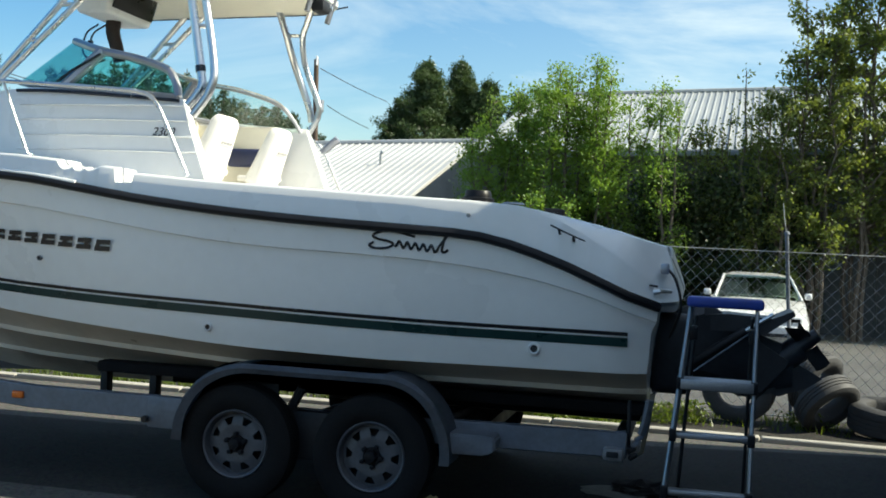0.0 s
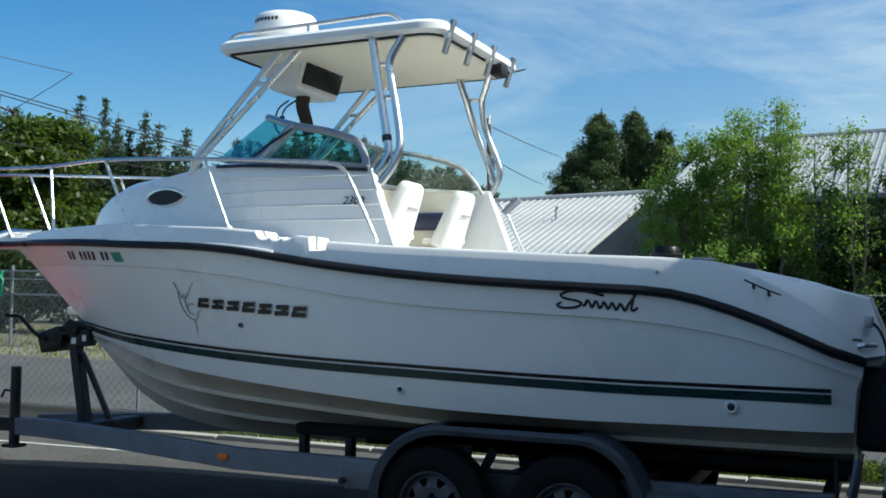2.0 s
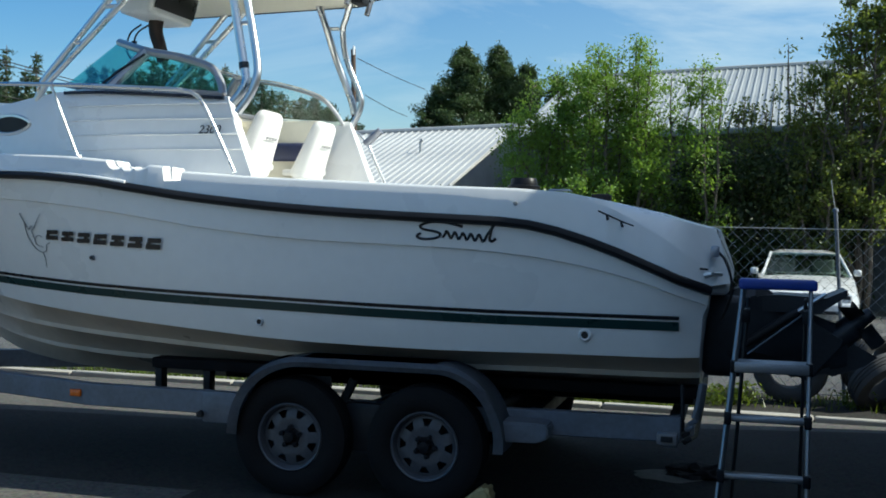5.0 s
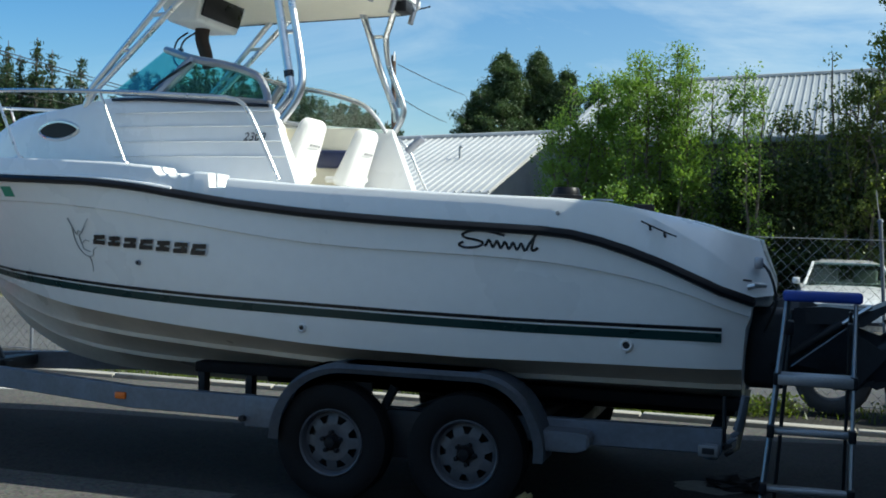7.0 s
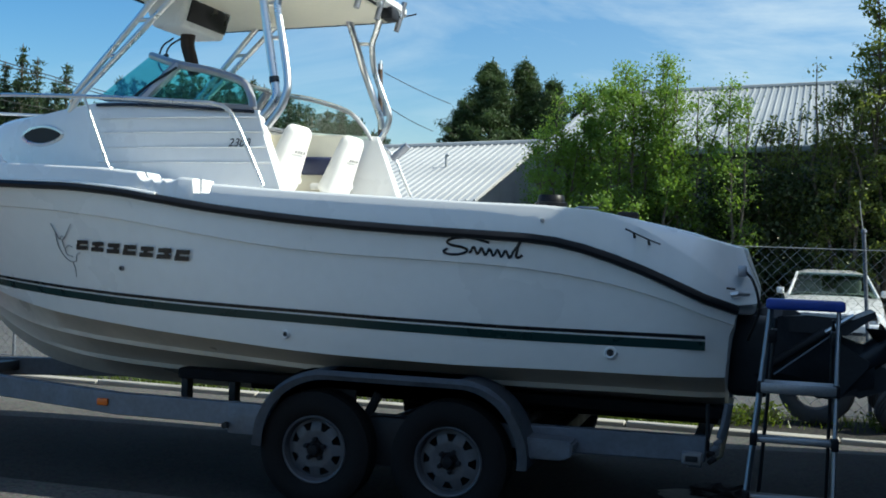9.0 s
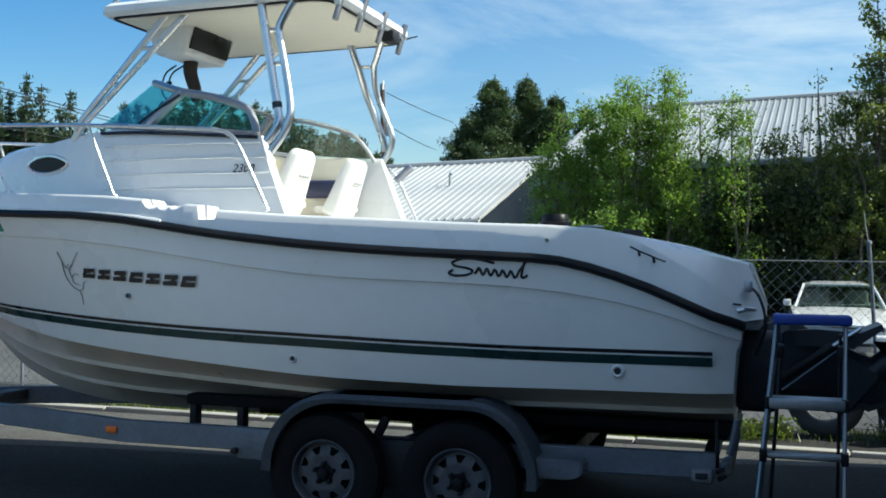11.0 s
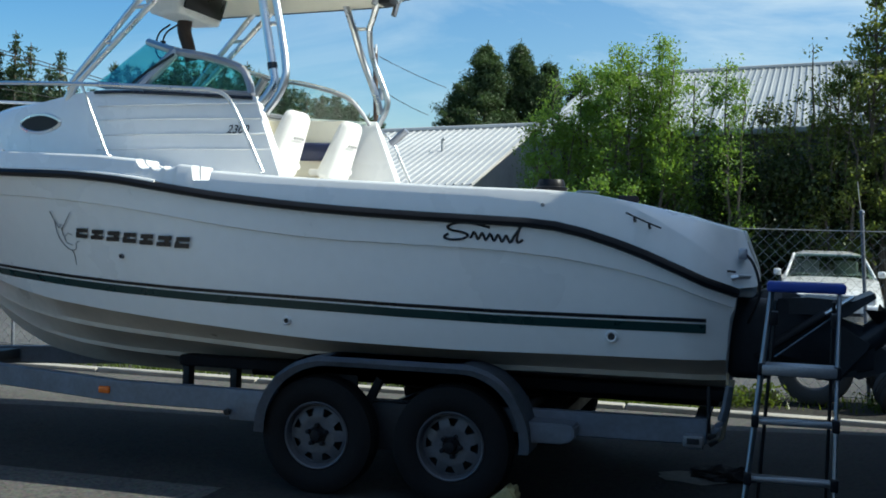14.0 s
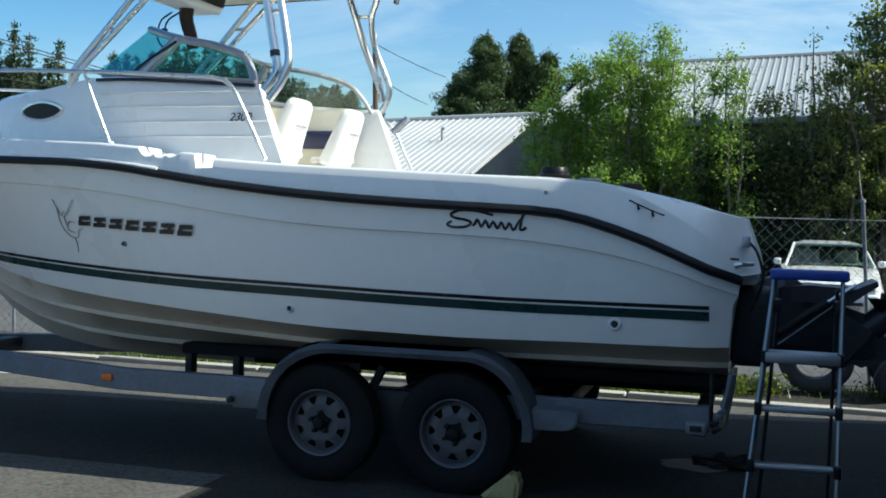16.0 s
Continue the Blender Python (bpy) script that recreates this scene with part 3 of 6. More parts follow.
cx = [-3.88 + 0.08 * k for k in range(7)] + [-3.3 + (1.52 / 18) * k for k in range(19)]
bm = loft(bmesh.new(), [cab_ring(x, 0.10 * min(1, (x + 3.9) / 0.5)) for x in cx])
bm.faces.new([bm.verts.new(q) for q in cab_ring(cx[-1])])
cabin = part("cabin", bm, GEL, boat)
for side in (-1, 1):
    rows = [[], [], [], [], [], [], []]
    for k in range(15):
        x = -1.785 + (0.0566 if side < 0 else 0.072) * k
        w, z = cab_w(x), tab(x, CAB)
        for row, (y, zz) in zip(rows, ((w + 0.03, 1.85), (w + 0.012, z - 0.14), (w - 0.004, z - 0.05), (w - 0.03, z), (w - 0.06, z + 0.004), (w - 0.09, z - 0.04), (w - 0.10, 1.3))):
            row.append(Vector((x + max(0, (2.42 - zz)) * 0.395 * k / 14, side * y, zz)))
    bm = loft(bmesh.new(), rows)
    bm.faces.new([bm.verts.new(r[-1]) for r in rows])
    wing = part("cockpit_side", bm, GEL, boat)
    # raised lap lines along the cabin side
    for z0 in (2.36, 2.266, 2.167, 2.071):
        pts = [(x, side * (cab_w(x) + 0.014 + 0.016 * (2.36 - z0) / 0.45), z0 + 0.004 * x) for x in (-2.15 + (1.165 + (2.42 - z0) * 0.395) * k / 14 for k in range(15))]
        part("lap_line", tubebm(pts, 0.0065, 5), GEL, cabin)
    # oval port
    cxo, cz = -2.71, 2.248
    bm, bg2 = bmesh.new(), bmesh.new()
    ring, disc = [], []
    for k in range(28):
        a = 2 * math.pi * k / 28
        x, z = cxo + 0.215 * math.cos(a), cz + 0.062 * math.sin(a) * (1 - 0.25 * math.cos(a) ** 2)
        ring.append(Vector((x, side * (cab_w(x) + 0.014), z)))
        x, z = cxo + 0.2 * math.cos(a), cz + 0.052 * math.sin(a) * (1 - 0.25 * math.cos(a) ** 2)
        disc.append(Vector((x, side * (cab_w(x) + 0.022), z)))
    tube(bm, ring + ring[:1], 0.014, 6, caps=False)
    port = part("port_window", bm, STEEL, cabin)
    bg2.faces.new([bg2.verts.new(q) for q in disc])
    part("pane", bg2, PORT, port)
    part("dark_seam", tubebm([(x, side * (cab_w(x) - 0.005), tab(x, CAB) - 0.012) for x in (-2.2 + 0.1 * k for k in range(13))], 0.011, 5), DECAL, cabin)
lettering("2300", 0.075, pose(-1.085, -0.892, 2.165, 90, 0, 0), DECAL, cabin, "model_number", 0.35)
part("dash", boxbm((-1.80, -0.74, 2.1), (-1.62, 0.74, 2.44), 0.05, 3), CREAM, boat, "cream helm dash")
part("liner_panel", boxbm((-1.75, 0.72, 1.35), (-1.0, 0.76, 2.40), 0.015), CREAM, boat, "cream inner cockpit panel")
part("side_pad", boxbm((-1.36, 0.66, 2.085), (-0.90, 0.72, 2.225), 0.03, 3), NAVY, boat, "navy vinyl pad")

# windshield
wind = thing("windshield", "", "")
wind.parent = boat
A0, A1 = Vector((-1.863, 0.765, 2.479)), Vector((-1.65, 0.675, 2.725))
B0, B1 = Vector((-2.506, 0.30, 2.562)), Vector((-2.094, 0.29, 2.857))
M1 = Vector((-1.368, 0.715, 2.669))
C1, C2, C0 = Vector((-1.142, 0.755, 2.596)), Vector((-1.055, 0.80, 2.50)), Vector((-1.022, 0.83, 2.414))


def mir(q, s):
    return Vector((q.x, s * q.y, q.z))


def pane(corners, name, material, parent):
    n = (corners[1] - corners[0]).cross(corners[2] - corners[0]).normalized() * 0.006
    bm = bmesh.new()
    a, b = [bm.verts.new(q) for q in corners], [bm.verts.new(q + n) for q in corners]
    bm.faces.new(a)
    bm.faces.new(b[::-1])
    for j in range(len(a)):
        k = (j + 1) % len(a)
        bm.faces.new((a[j], b[j], b[k], a[k]))
    ob = part(name, bm, material, parent, smooth=False)
    ob.visible_shadow = False
    return ob


for s in (-1, 1):
    if s > 0:
        M1 = Vector((-1.30, 0.715, 2.665))
        C1, C2, C0 = Vector((-1.0, 0.74, 2.575)), Vector((-0.875, 0.77, 2.46)), Vector((-0.785, 0.80, 2.312))
    glass = TEALGLASS if s < 0 else CLEARGLASS
    pane([mir(q, s) for q in (A0, C0, C2, C1, M1, A1)], "side_pane", glass, wind)
    pane([mir(q, s) for q in (B0, A0, A1, B1)], "front_pane", TEALGLASS, wind)
    part("pillar", tubebm([mir(q, s) for q in (A0, A1)], 0.036, 8), WSFRAME, wind, "grey aluminium pillar")
    part("top_rail", tubebm([mir(q, s) for q in curve_pts([B1, A1, M1, C1, C2, C0], 30)], 0.026 if s < 0 else 0.011, 8), WSFRAME if s < 0 else ALU, wind)
    part("base_rail", tubebm([mir(q, s) for q in (B0, A0, C0)], 0.020, 6), WSFRAME, wind)
    part("trim", tubebm([mir(q, s) + Vector((0, 0.0, 0.021)) for q in curve_pts([B1, A1, M1, C1, C2, C0], 30)], 0.007, 5), STEEL, wind)
pane([mir(B0, -1), B0, B1, mir(B1, -1)], "front_pane", TEALGLASS, wind)
part("top_rail", tubebm([mir(B1, -1), B1], 0.02, 6), WSFRAME, wind)
part("base_rail", tubebm([mir(B0, -1), B0], 0.02, 6), WSFRAME, wind)
part("wiper", tubebm([(-1.90, -0.80, 2.50), (-1.80, -0.775, 2.585), (-1.64, -0.72, 2.70)], 0.009, 5), DECAL, wind, "black wiper arm")

# hardtop


def rounded(hx, hy, rad, n=8):
    """A rounded rectangle about the origin, sharper at its forward corners."""
    out = []
    for cxs, cys, a0 in ((1, 1, 0), (-1, 1, 90), (-1, -1, 180), (1, -1, 270)):
        r = rad if cxs > 0 else rad * 0.4
        cxr, cyr = cxs * (hx - r), cys * (hy - r)
        out += [(cxr + r * math.cos(radians(a0 + 90 * k / n)), cyr + r * math.sin(radians(a0 + 90 * k / n))) for k in range(n + 1)]
    return out


HX, HZ = -1.36, 3.282


def top_ring(inset, z, crown=0.0):
    hx, hy = 0.845 - inset, 0.825 - inset
    return [Vector((HX + x, y, z + crown * (1 - (y / 0.83) ** 2) + 0.027 * (x / 0.85))) for x, y in rounded(hx, hy, max(0.02, 0.2 - inset))]


bm = loft(bmesh.new(), [top_ring(0.16, HZ - 0.012, 0.03), top_ring(0.10, HZ - 0.02, 0.01), top_ring(0.03, HZ - 0.03), top_ring(0.0, HZ - 0.005), top_ring(0.0, HZ + 0.035), top_ring(0.03, HZ + 0.06), top_ring(0.2, HZ + 0.075, 0.03), top_ring(0.5, HZ + 0.085, 0.045)], close=True, cap=True)
hardtop = part("hardtop", bm, GEL, boat, "white moulded hardtop")
# cream here holds the warm light bounced up from the cockpit
part("underside_panel", loft(bmesh.new(), [top_ring(0.085, HZ - 0.03), top_ring(0.10, HZ - 0.042), top_ring(0.2, HZ - 0.044, 0.004), top_ring(0.5, HZ - 0.044, 0.012)], close=True, cap=True), CREAM, hardtop, "underside panel in a cream that imitates bounced light")
ring = top_ring(0.06, HZ - 0.034)
part("seam", tubebm(ring + ring[:1], 0.009, 5), DARKMETAL, hardtop, "dark rubber edge seam")
bm = boxbm((-2.12, -0.42, 3.045), (-1.755, 0.27, 3.275), 0.03, 3)
for v in bm.verts:
    if v.co.z < 3.1:
        v.co.y *= 0.88
        v.co.x += 0.06 if v.co.x < -1.95 else -0.055
locker = part("electronics_box", bm, GEL, hardtop)
tilt = Matrix.Translation((-1.772, 0, 3.175)) @ Matrix.Rotation(radians(15), 4, 'Y')
part("box_door", boxbm((-0.002, -0.345, -0.09), (0.012, 0.20, 0.085), 0.005, 2, tilt), SCREEN, locker, "dark smoked locker door")
for y in (-0.25, 0.11):
    part("latch", boxbm((0.008, y - 0.022, 0.062), (0.024, y + 0.022, 0.092), 0.004, 2, tilt), STEEL, locker)
dome = [(0.0, 0.0), (0.18, 0.0), (0.222, 0.02), (0.239, 0.06), (0.241, 0.075), (0.233, 0.08), (0.241, 0.086), (0.241, 0.125), (0.231, 0.178), (0.207, 0.21), (0.155, 0.228), (0.0, 0.235)]
bm = lathe(bmesh.new(), [(r, z) for r, z in dome], 36, Matrix.Translation((-2.05, -0.15, 3.42)) @ Matrix.Rotation(radians(90), 4, 'X'))
radar = part("radar_dome", bm, GEL, hardtop, "white radar dome")
part("radar_mount", boxbm((-2.19, -0.3, 3.355), (-1.9, 0.0, 3.44), 0.02), GEL, radar)
quads = bmesh.new()
for k in range(8):
    a = radians(232 + 7.0 * k)
    ring = []
    for da, z in ((0, 3.555), (4.6, 3.555), (5.4, 3.58), (0.8, 3.58)):
        b = a + radians(da)
        ring.append(quads.verts.new((-2.05 + 0.2425 * math.cos(b), -0.15 + 0.2425 * math.sin(b), z)))
    quads.faces.new(ring)
part("maker_mark", quads, DECAL, radar, smooth=False)
for s in (-1, 1):
    bm = tubebm([(-2.175, s * 0.70, 3.32), (-2.15, s * 0.70, 3.36), (-2.09, s * 0.70, 3.382), (-1.9, s * 0.70, 3.39), (-1.5, s * 0.70, 3.412), (-1.02, s * 0.70, 3.438), (-0.94, s * 0.70, 3.436), (-0.88, s * 0.70, 3.405), (-0.83, s * 0.70, 3.35)], 0.0135, 8, 44)
    for x in (-1.55,):
        tube(bm, [(x, s * 0.7, 3.345), (x, s * 0.7, 3.41)], 0.011, 6)
    part("top_rail", bm, STEEL, hardtop)
    # aft legs
    near = (([(-1.034, s * 0.76, 3.275), (-0.99, s * 0.775, 3.06), (-0.945, s * 0.79, 2.849), (-0.876, s * 0.83, 2.582), (-0.855, s * 0.85, 2.487), (-0.89, s * 0.86, 2.414), (-0.935, s * 0.866, 2.36)], 0.029), ([(-0.809, s * 0.76, 3.27), (-0.854, s * 0.765, 3.20), (-0.901, s * 0.772, 3.099), (-0.879, s * 0.78, 2.977), (-0.843, s * 0.79, 2.826), (-0.788, s * 0.83, 2.604), (-0.785, s * 0.85, 2.504), (-0.822, s * 0.86, 2.405), (-0.90, s * 0.868, 2.297)], 0.026))
    far = (([(-0.975, 0.62, 3.29), (-0.93, 0.70, 3.10), (-0.89, 0.80, 2.888), (-0.777, 0.845, 2.576), (-0.751, 0.855, 2.46)], 0.027), ([(-0.71, 0.62, 3.275), (-0.78, 0.71, 3.17), (-0.825, 0.77, 3.09), (-0.814, 0.83, 2.887), (-0.704, 0.85, 2.606), (-0.70, 0.855, 2.52), (-0.729, 0.86, 2.443), (-0.804, 0.868, 2.321)], 0.024))
    for pts, r in near if s < 0 else far:
        part("aft_leg", tubebm(pts, r, 10, 30), STEEL, hardtop)
    for x, z in ((-0.945, 3.1), (-0.915, 2.87)) if s < 0 else ((-0.89, 3.1),):
        yy = s * (0.74 + (3.06 - z) * 0.2)
        part("leg_joint", tubebm([(x - 0.05, yy, z), (x + 0.05, yy, z)], 0.014, 8), STEEL, hardtop)
    part("leg_pad", lathe(bmesh.new(), [(0, 0), (0.055, 0), (0.05, 0.012), (0, 0.012)], 18, Matrix.Translation((-1.034, -0.76, 3.262) if s < 0 else (-0.975, 0.62, 3.258)) @ Matrix.Rotation(radians(90), 4, 'X')), STEEL, hardtop)
    # forward legs with rungs between
    f = [(Vector((-1.752, s * 0.70, 3.255)), Vector((-2.40, s * 0.715, 2.545))), (Vector((-1.596, s * 0.70, 3.26)), Vector((-2.347, s * 0.72, 2.544)))]
    for top, low in f:
        foot = Vector((-2.47, s * 0.70, 2.41))
        part("forward_leg", tubebm([top, top.lerp(low, 0.5), low, low.lerp(foot, 0.6), foot], 0.021, 10, 24), STEEL, hardtop)
    for u in (0.33, 0.66):
        part("leg_rung", tubebm([f[0][0].lerp(f[0][1], u), f[1][0].lerp(f[1][1], u)], 0.014, 8), STEEL, hardtop)
part("leg_band", tubebm([(-0.884, -0.826, 2.612), (-0.876, -0.831, 2.572)], 0.0325, 12), DECAL, hardtop, "black tape band")
for y in (-0.66, -0.27, 0.13, 0.56):
    bm = tubebm([(-0.552, y - 0.022, 3.155), (-0.508, y + 0.02, 3.375)], 0.021, 12)
    holder = part("rod_holder", bm, ALU, hardtop)
    part("bracket", boxbm((-0.56, y - 0.03, 3.245), (-0.515, y + 0.03, 3.29), 0.01), STEEL, holder)
part("stern_light", boxbm((-0.60, 0.30, 3.2), (-0.50, 0.46, 3.29), 0.02), DARKMETAL, hardtop, "dark floodlight")
part("antenna_stub", tubebm([(-0.55, 0.72, 3.3), (-0.47, 0.76, 3.325)], 0.006, 5), DECAL, hardtop)
part("covered_mount", tubebm([(-1.945, -0.05, 3.07), (-1.95, -0.05, 2.97), (-1.92, -0.04, 2.86), (-1.905, -0.02, 2.76)], (0.055, 0.045), 10, 10), BROWNBAG, boat, "dark brown wrapped mount")
bm = bmesh.new()
for pts in ([(-2.05, -0.08, 3.02), (-2.13, -0.1, 2.95), (-2.15, -0.1, 2.82), (-2.08, -0.08, 2.75), (-2.0, -0.05, 2.77)], [(-2.0, -0.06, 3.02), (-2.08, -0.08, 2.96), (-2.1, -0.08, 2.88), (-2.02, -0.05, 2.8)]):
    tube(bm, pts, 0.007, 5, 20)
part("cable_loop", bm, CABLE, boat, "black hanging cable")
part("plug", tubebm([(-2.1, -0.09, 2.9), (-2.1, -0.09, 2.85)], 0.02, 8), CABLE, boat)

# rails
for s in (-1, 1):
    aft = [(-0.79, s * 1.13, 1.91), (-0.90, s * 1.105, 2.11), (-1.024, s * 1.08, 2.323), (-1.10, s * 1.06, 2.392), (-1.18, s * 1.05, 2.415)] if s < 0 else [(-0.575, 1.13, 1.92), (-0.66, 1.09, 2.12), (-0.72, 1.08, 2.25), (-0.82, 1.07, 2.34), (-1.0, 1.06, 2.40)]
    top = curve_pts(aft + [(-1.306, s * 1.05, 2.427), (-2.15, s * 1.0, 2.472), (-3.17, s * 0.76, 2.52), (-3.98, s * 0.42, 2.53), (-4.78, s * 0.24, 2.545), (-5.25, s * 0.2, 2.55)], 80)
    part("bow_rail", tubebm(top, 0.0135, 8), STEEL, boat)
    for b, t in (((-1.89, 1.085, 2.0), (-2.15, 1.0, 2.47)), ((-2.84, 0.90, 2.04), (-3.17, 0.76, 2.51)), ((-3.86, 0.50, 2.03), (-3.98, 0.42, 2.53)), ((-4.53, 0.24, 1.99), (-4.8, 0.24, 2.545))):
        bm = tubebm([(b[0], s * b[1], b[2]), (t[0], s * t[1], t[2])], 0.0105, 8)
        post = part("stanchion", bm, STEEL, boat)
        part("foot", lathe(bmesh.new(), [(0, 0), (0.034, 0), (0.028, 0.014), (0.014, 0.02)], 14, Matrix.Translation((b[0], s * b[1], b[2] - 0.004)) @ Matrix.Rotation(radians(90), 4, 'X')), STEEL, post)
part("bow_rail", tubebm([(-5.25, -0.2, 2.55), (-5.4, -0.12, 2.555), (-5.44, 0, 2.555), (-5.4, 0.12, 2.555), (-5.25, 0.2, 2.55)], 0.0135, 8, 16), STEEL, boat)
part("rod_holder", tubebm([(-0.735, 1.08, 2.245), (-0.61, 1.08, 2.355)], 0.03, 12), WSFRAME, boat, "dark tubular rod holder")

# helm seats
for y, x in ((-0.35, -0.985), (0.42, -0.895)):
    seat = thing("helm_seat", "white vinyl helm seat on a pedestal in the cockpit", "seat", "helm seats")
    lean = Matrix.Translation((x, y, 2.13)) @ Matrix.Rotation(radians(21), 4, 'Y')
    bm = boxbm((-0.065, -0.2, -0.22), (0.065, 0.2, 0.24), 0.05, 4)
    for v in bm.verts:
        v.co.y *= 1 - 0.35 * max(0, v.co.z) / 0.24
        v.co.x *= 1 - 0.3 * max(0, v.co.z) / 0.24
    bm.transform(lean)
    back = part("backrest", bm, VINYL, seat)
    quads = bmesh.new()
    for k in range(4):
        quads.faces.new([quads.verts.new(lean @ Vector((0.067, -0.09 + 0.045 * k + a, 0.06 + b))) for a, b in ((0, 0), (0.034, 0.004), (0.034, 0.022), (0, 0.018))])
    part("maker_mark", quads, FISHLINE, back, smooth=False)
    part("seat_cushion", boxbm((x - 0.52, y - 0.22, 1.80), (x - 0.02, y + 0.22, 1.93), 0.05, 4), VINYL, seat)
    part("arm_pad", boxbm((x - 0.35, y + 0.19, 1.97), (x + 0.0, y + 0.24, 2.02), 0.02, 3), VINYL, seat)
    part("pedestal", tubebm([(x - 0.27, y, 1.05), (x - 0.27, y, 1.82)], 0.05, 14), ALU, seat)

# stern fittings
bm = lathe(bmesh.new(), [(0, 0), (0.095, 0), (0.095, 0.02), (0.08, 0.026), (0.075, 0.058), (0.068, 0.066), (0, 0.068)], 22, Matrix.Translation((0.945, -0.95, 1.832)) @ Matrix.Rotation(radians(90), 4, 'X'))
part("filler_cap", bm, BLACKRUB, boat, "dark round gunwale fitting")
part("rod_socket", lathe(bmesh.new(), [(0, 0.008), (0.055, 0.01), (0.07, 0.0)], 20, Matrix.Translation((1.17, -1.06, 1.822)) @ Matrix.Rotation(radians(90), 4, 'X')), ALU, boat)
bm = boxbm((1.33, -0.96, 1.765), (1.44, -0.86, 1.812), 0.012)
part("vent", bm, BROWNBAG, boat)
bm = tubebm([(1.411, -1.244, 1.712), (1.455, -1.25, 1.692), (1.545, -1.25, 1.654), (1.60, -1.243, 1.634)], (0.005, 0.004), 8)
for x, z in ((1.458, 1.687), (1.536, 1.654)):
    tube(bm, [(x, -1.18, z - 0.028), (x, -1.228, z - 0.012), (x, -1.25, z)], (0.009, 0.006), 8)
# stainless cleat; its shadow is put into the dark colour
part("mooring_cleat", bm, DARKMETAL, boat, "steel mooring cleat coloured dark for its shadow")
part("drain_outlet", lathe(bmesh.new(), [(0, -0.02), (0.010, -0.02), (0.014, 0.01)], 12, Matrix.Translation((0.955, -1.238, 1.745))), ALU, boat)
cl = part("stern_cleat", tubebm([(1.97, -1.10, 1.375), (2.0, -1.105, 1.383), (2.06, -1.06, 1.383)], (0.016, 0.012), 8), STEEL, boat)
part("horn", tubebm([(1.945, -1.112, 1.412), (1.99, -1.108, 1.408)], 0.006, 6), DECAL, cl)
part("trim_tab_box", boxbm((2.0, -1.08, 1.475), (2.045, -1.0, 1.535), 0.008), WSFRAME, boat)
part("tie_down_strap", tubebm([(1.985, -0.9, 0.80), (1.967, -0.905, 0.63), (1.94, -0.91, 0.47), (1.90, -0.92, 0.44)], (0.022, 0.014), 6, squash=0.4), mat("tan_webbing", (0.32, 0.28, 0.2), 0.9, var=0.2, fine=200, bump=0.3), boat, "faded tan tie-down strap")
part("hose", tubebm([(2.04, -1.05, 1.50), (2.075, -1.06, 1.46), (2.105, -1.06, 1.38), (2.115, -1.03, 1.29), (2.09, -0.95, 1.2), (2.06, -0.85, 1.12)], 0.008, 6, 20), CABLE, boat, "thin dark hose")

# sterndrive, tilted up
drive = thing("sterndrive", "", "")
drive.parent = boat
part("gimbal_housing", boxbm((1.94, -0.24, 0.72), (2.2, 0.24, 1.22), 0.05, 3), DRIVE, drive)
bm = loft(bmesh.new(), [[Vector((x, y * w, z + h * k)) for y, k in ((-1, -0.7), (-1, 0.7), (-0.6, 1), (0.6, 1), (1, 0.7), (1, -0.7), (0.6, -1), (-0.6, -1))] for x, w, z, h in ((2.08, 0.19, 1.02, 0.22), (2.25, 0.18, 1.05, 0.25), (2.45, 0.13, 0.98, 0.2), (2.62, 0.075, 0.93, 0.17), (2.8, 0.06, 0.92, 0.12))], close=True, cap=True)
part("drive_leg", bm, DRIVE, drive)
bm = prism(bmesh.new(), [(2.12, 1.21), (2.4, 1.235), (2.66, 1.22), (2.78, 1.275), (2.79, 1.245), (2.62, 1.12), (2.4, 1.13), (2.12, 1.12)], 0.34, Matrix.Translation((0, -0.17, 0)))
bm = prism(bmesh.new(), [(2.08, 1.19), (2.45, 1.15), (2.62, 1.11), (2.83, 0.985), (2.80, 0.90), (2.64, 0.71), (2.52, 0.69), (2.30, 0.83), (2.08, 0.86)], 0.2, Matrix.Translation((0, -0.1, 0)))
bmesh.ops.bevel(bm, geom=bm.edges[:], offset=0.05, segments=3, affect='EDGES')
part("drive_casing", bm, DRIVE, drive)
bm = prism(bmesh.new(), [(2.12, 1.21), (2.4, 1.235), (2.66, 1.22), (2.78, 1.275), (2.79, 1.245), (2.62, 1.12), (2.4, 1.13), (2.12, 1.12)], 0.34, Matrix.Translation((0, -0.17, 0)))
part("cavitation_plate", bm, DRIVE, drive)
part("ram", tubebm([(2.1, -0.22, 0.86), (2.5, -0.2, 1.14)], 0.028, 10), DARKMETAL, drive)
part("ram_rod", tubebm([(2.45, -0.2, 1.105), (2.66, -0.19, 1.25)], 0.012, 8), STEEL, drive)
part("gearcase", tubebm([(2.52, 0, 0.80), (2.6, 0, 0.86), (2.72, 0, 0.95), (2.84, 0, 1.045)], 0.085, 14, 12), DRIVE, drive)
bm = prism(bmesh.new(), [(2.50, 0.82), (2.78, 0.97), (2.98, 0.86), (2.90, 0.80), (2.72, 0.73)], 0.035, Matrix.Translation((0, -0.0175, 0)))
part("skeg", bm, DRIVE, drive)
axis = Vector((0.78, 0.0, 0.62)).normalized()
hub = Vector((2.87, 0, 1.075))
side_v, up_v = Vector((0, 1, 0)), axis.cross(Vector((0, 1, 0)))
prop = part("propeller", tubebm([hub - axis * 0.06, hub + axis * 0.09], (0.055, 0.04), 12), DRIVE, drive)
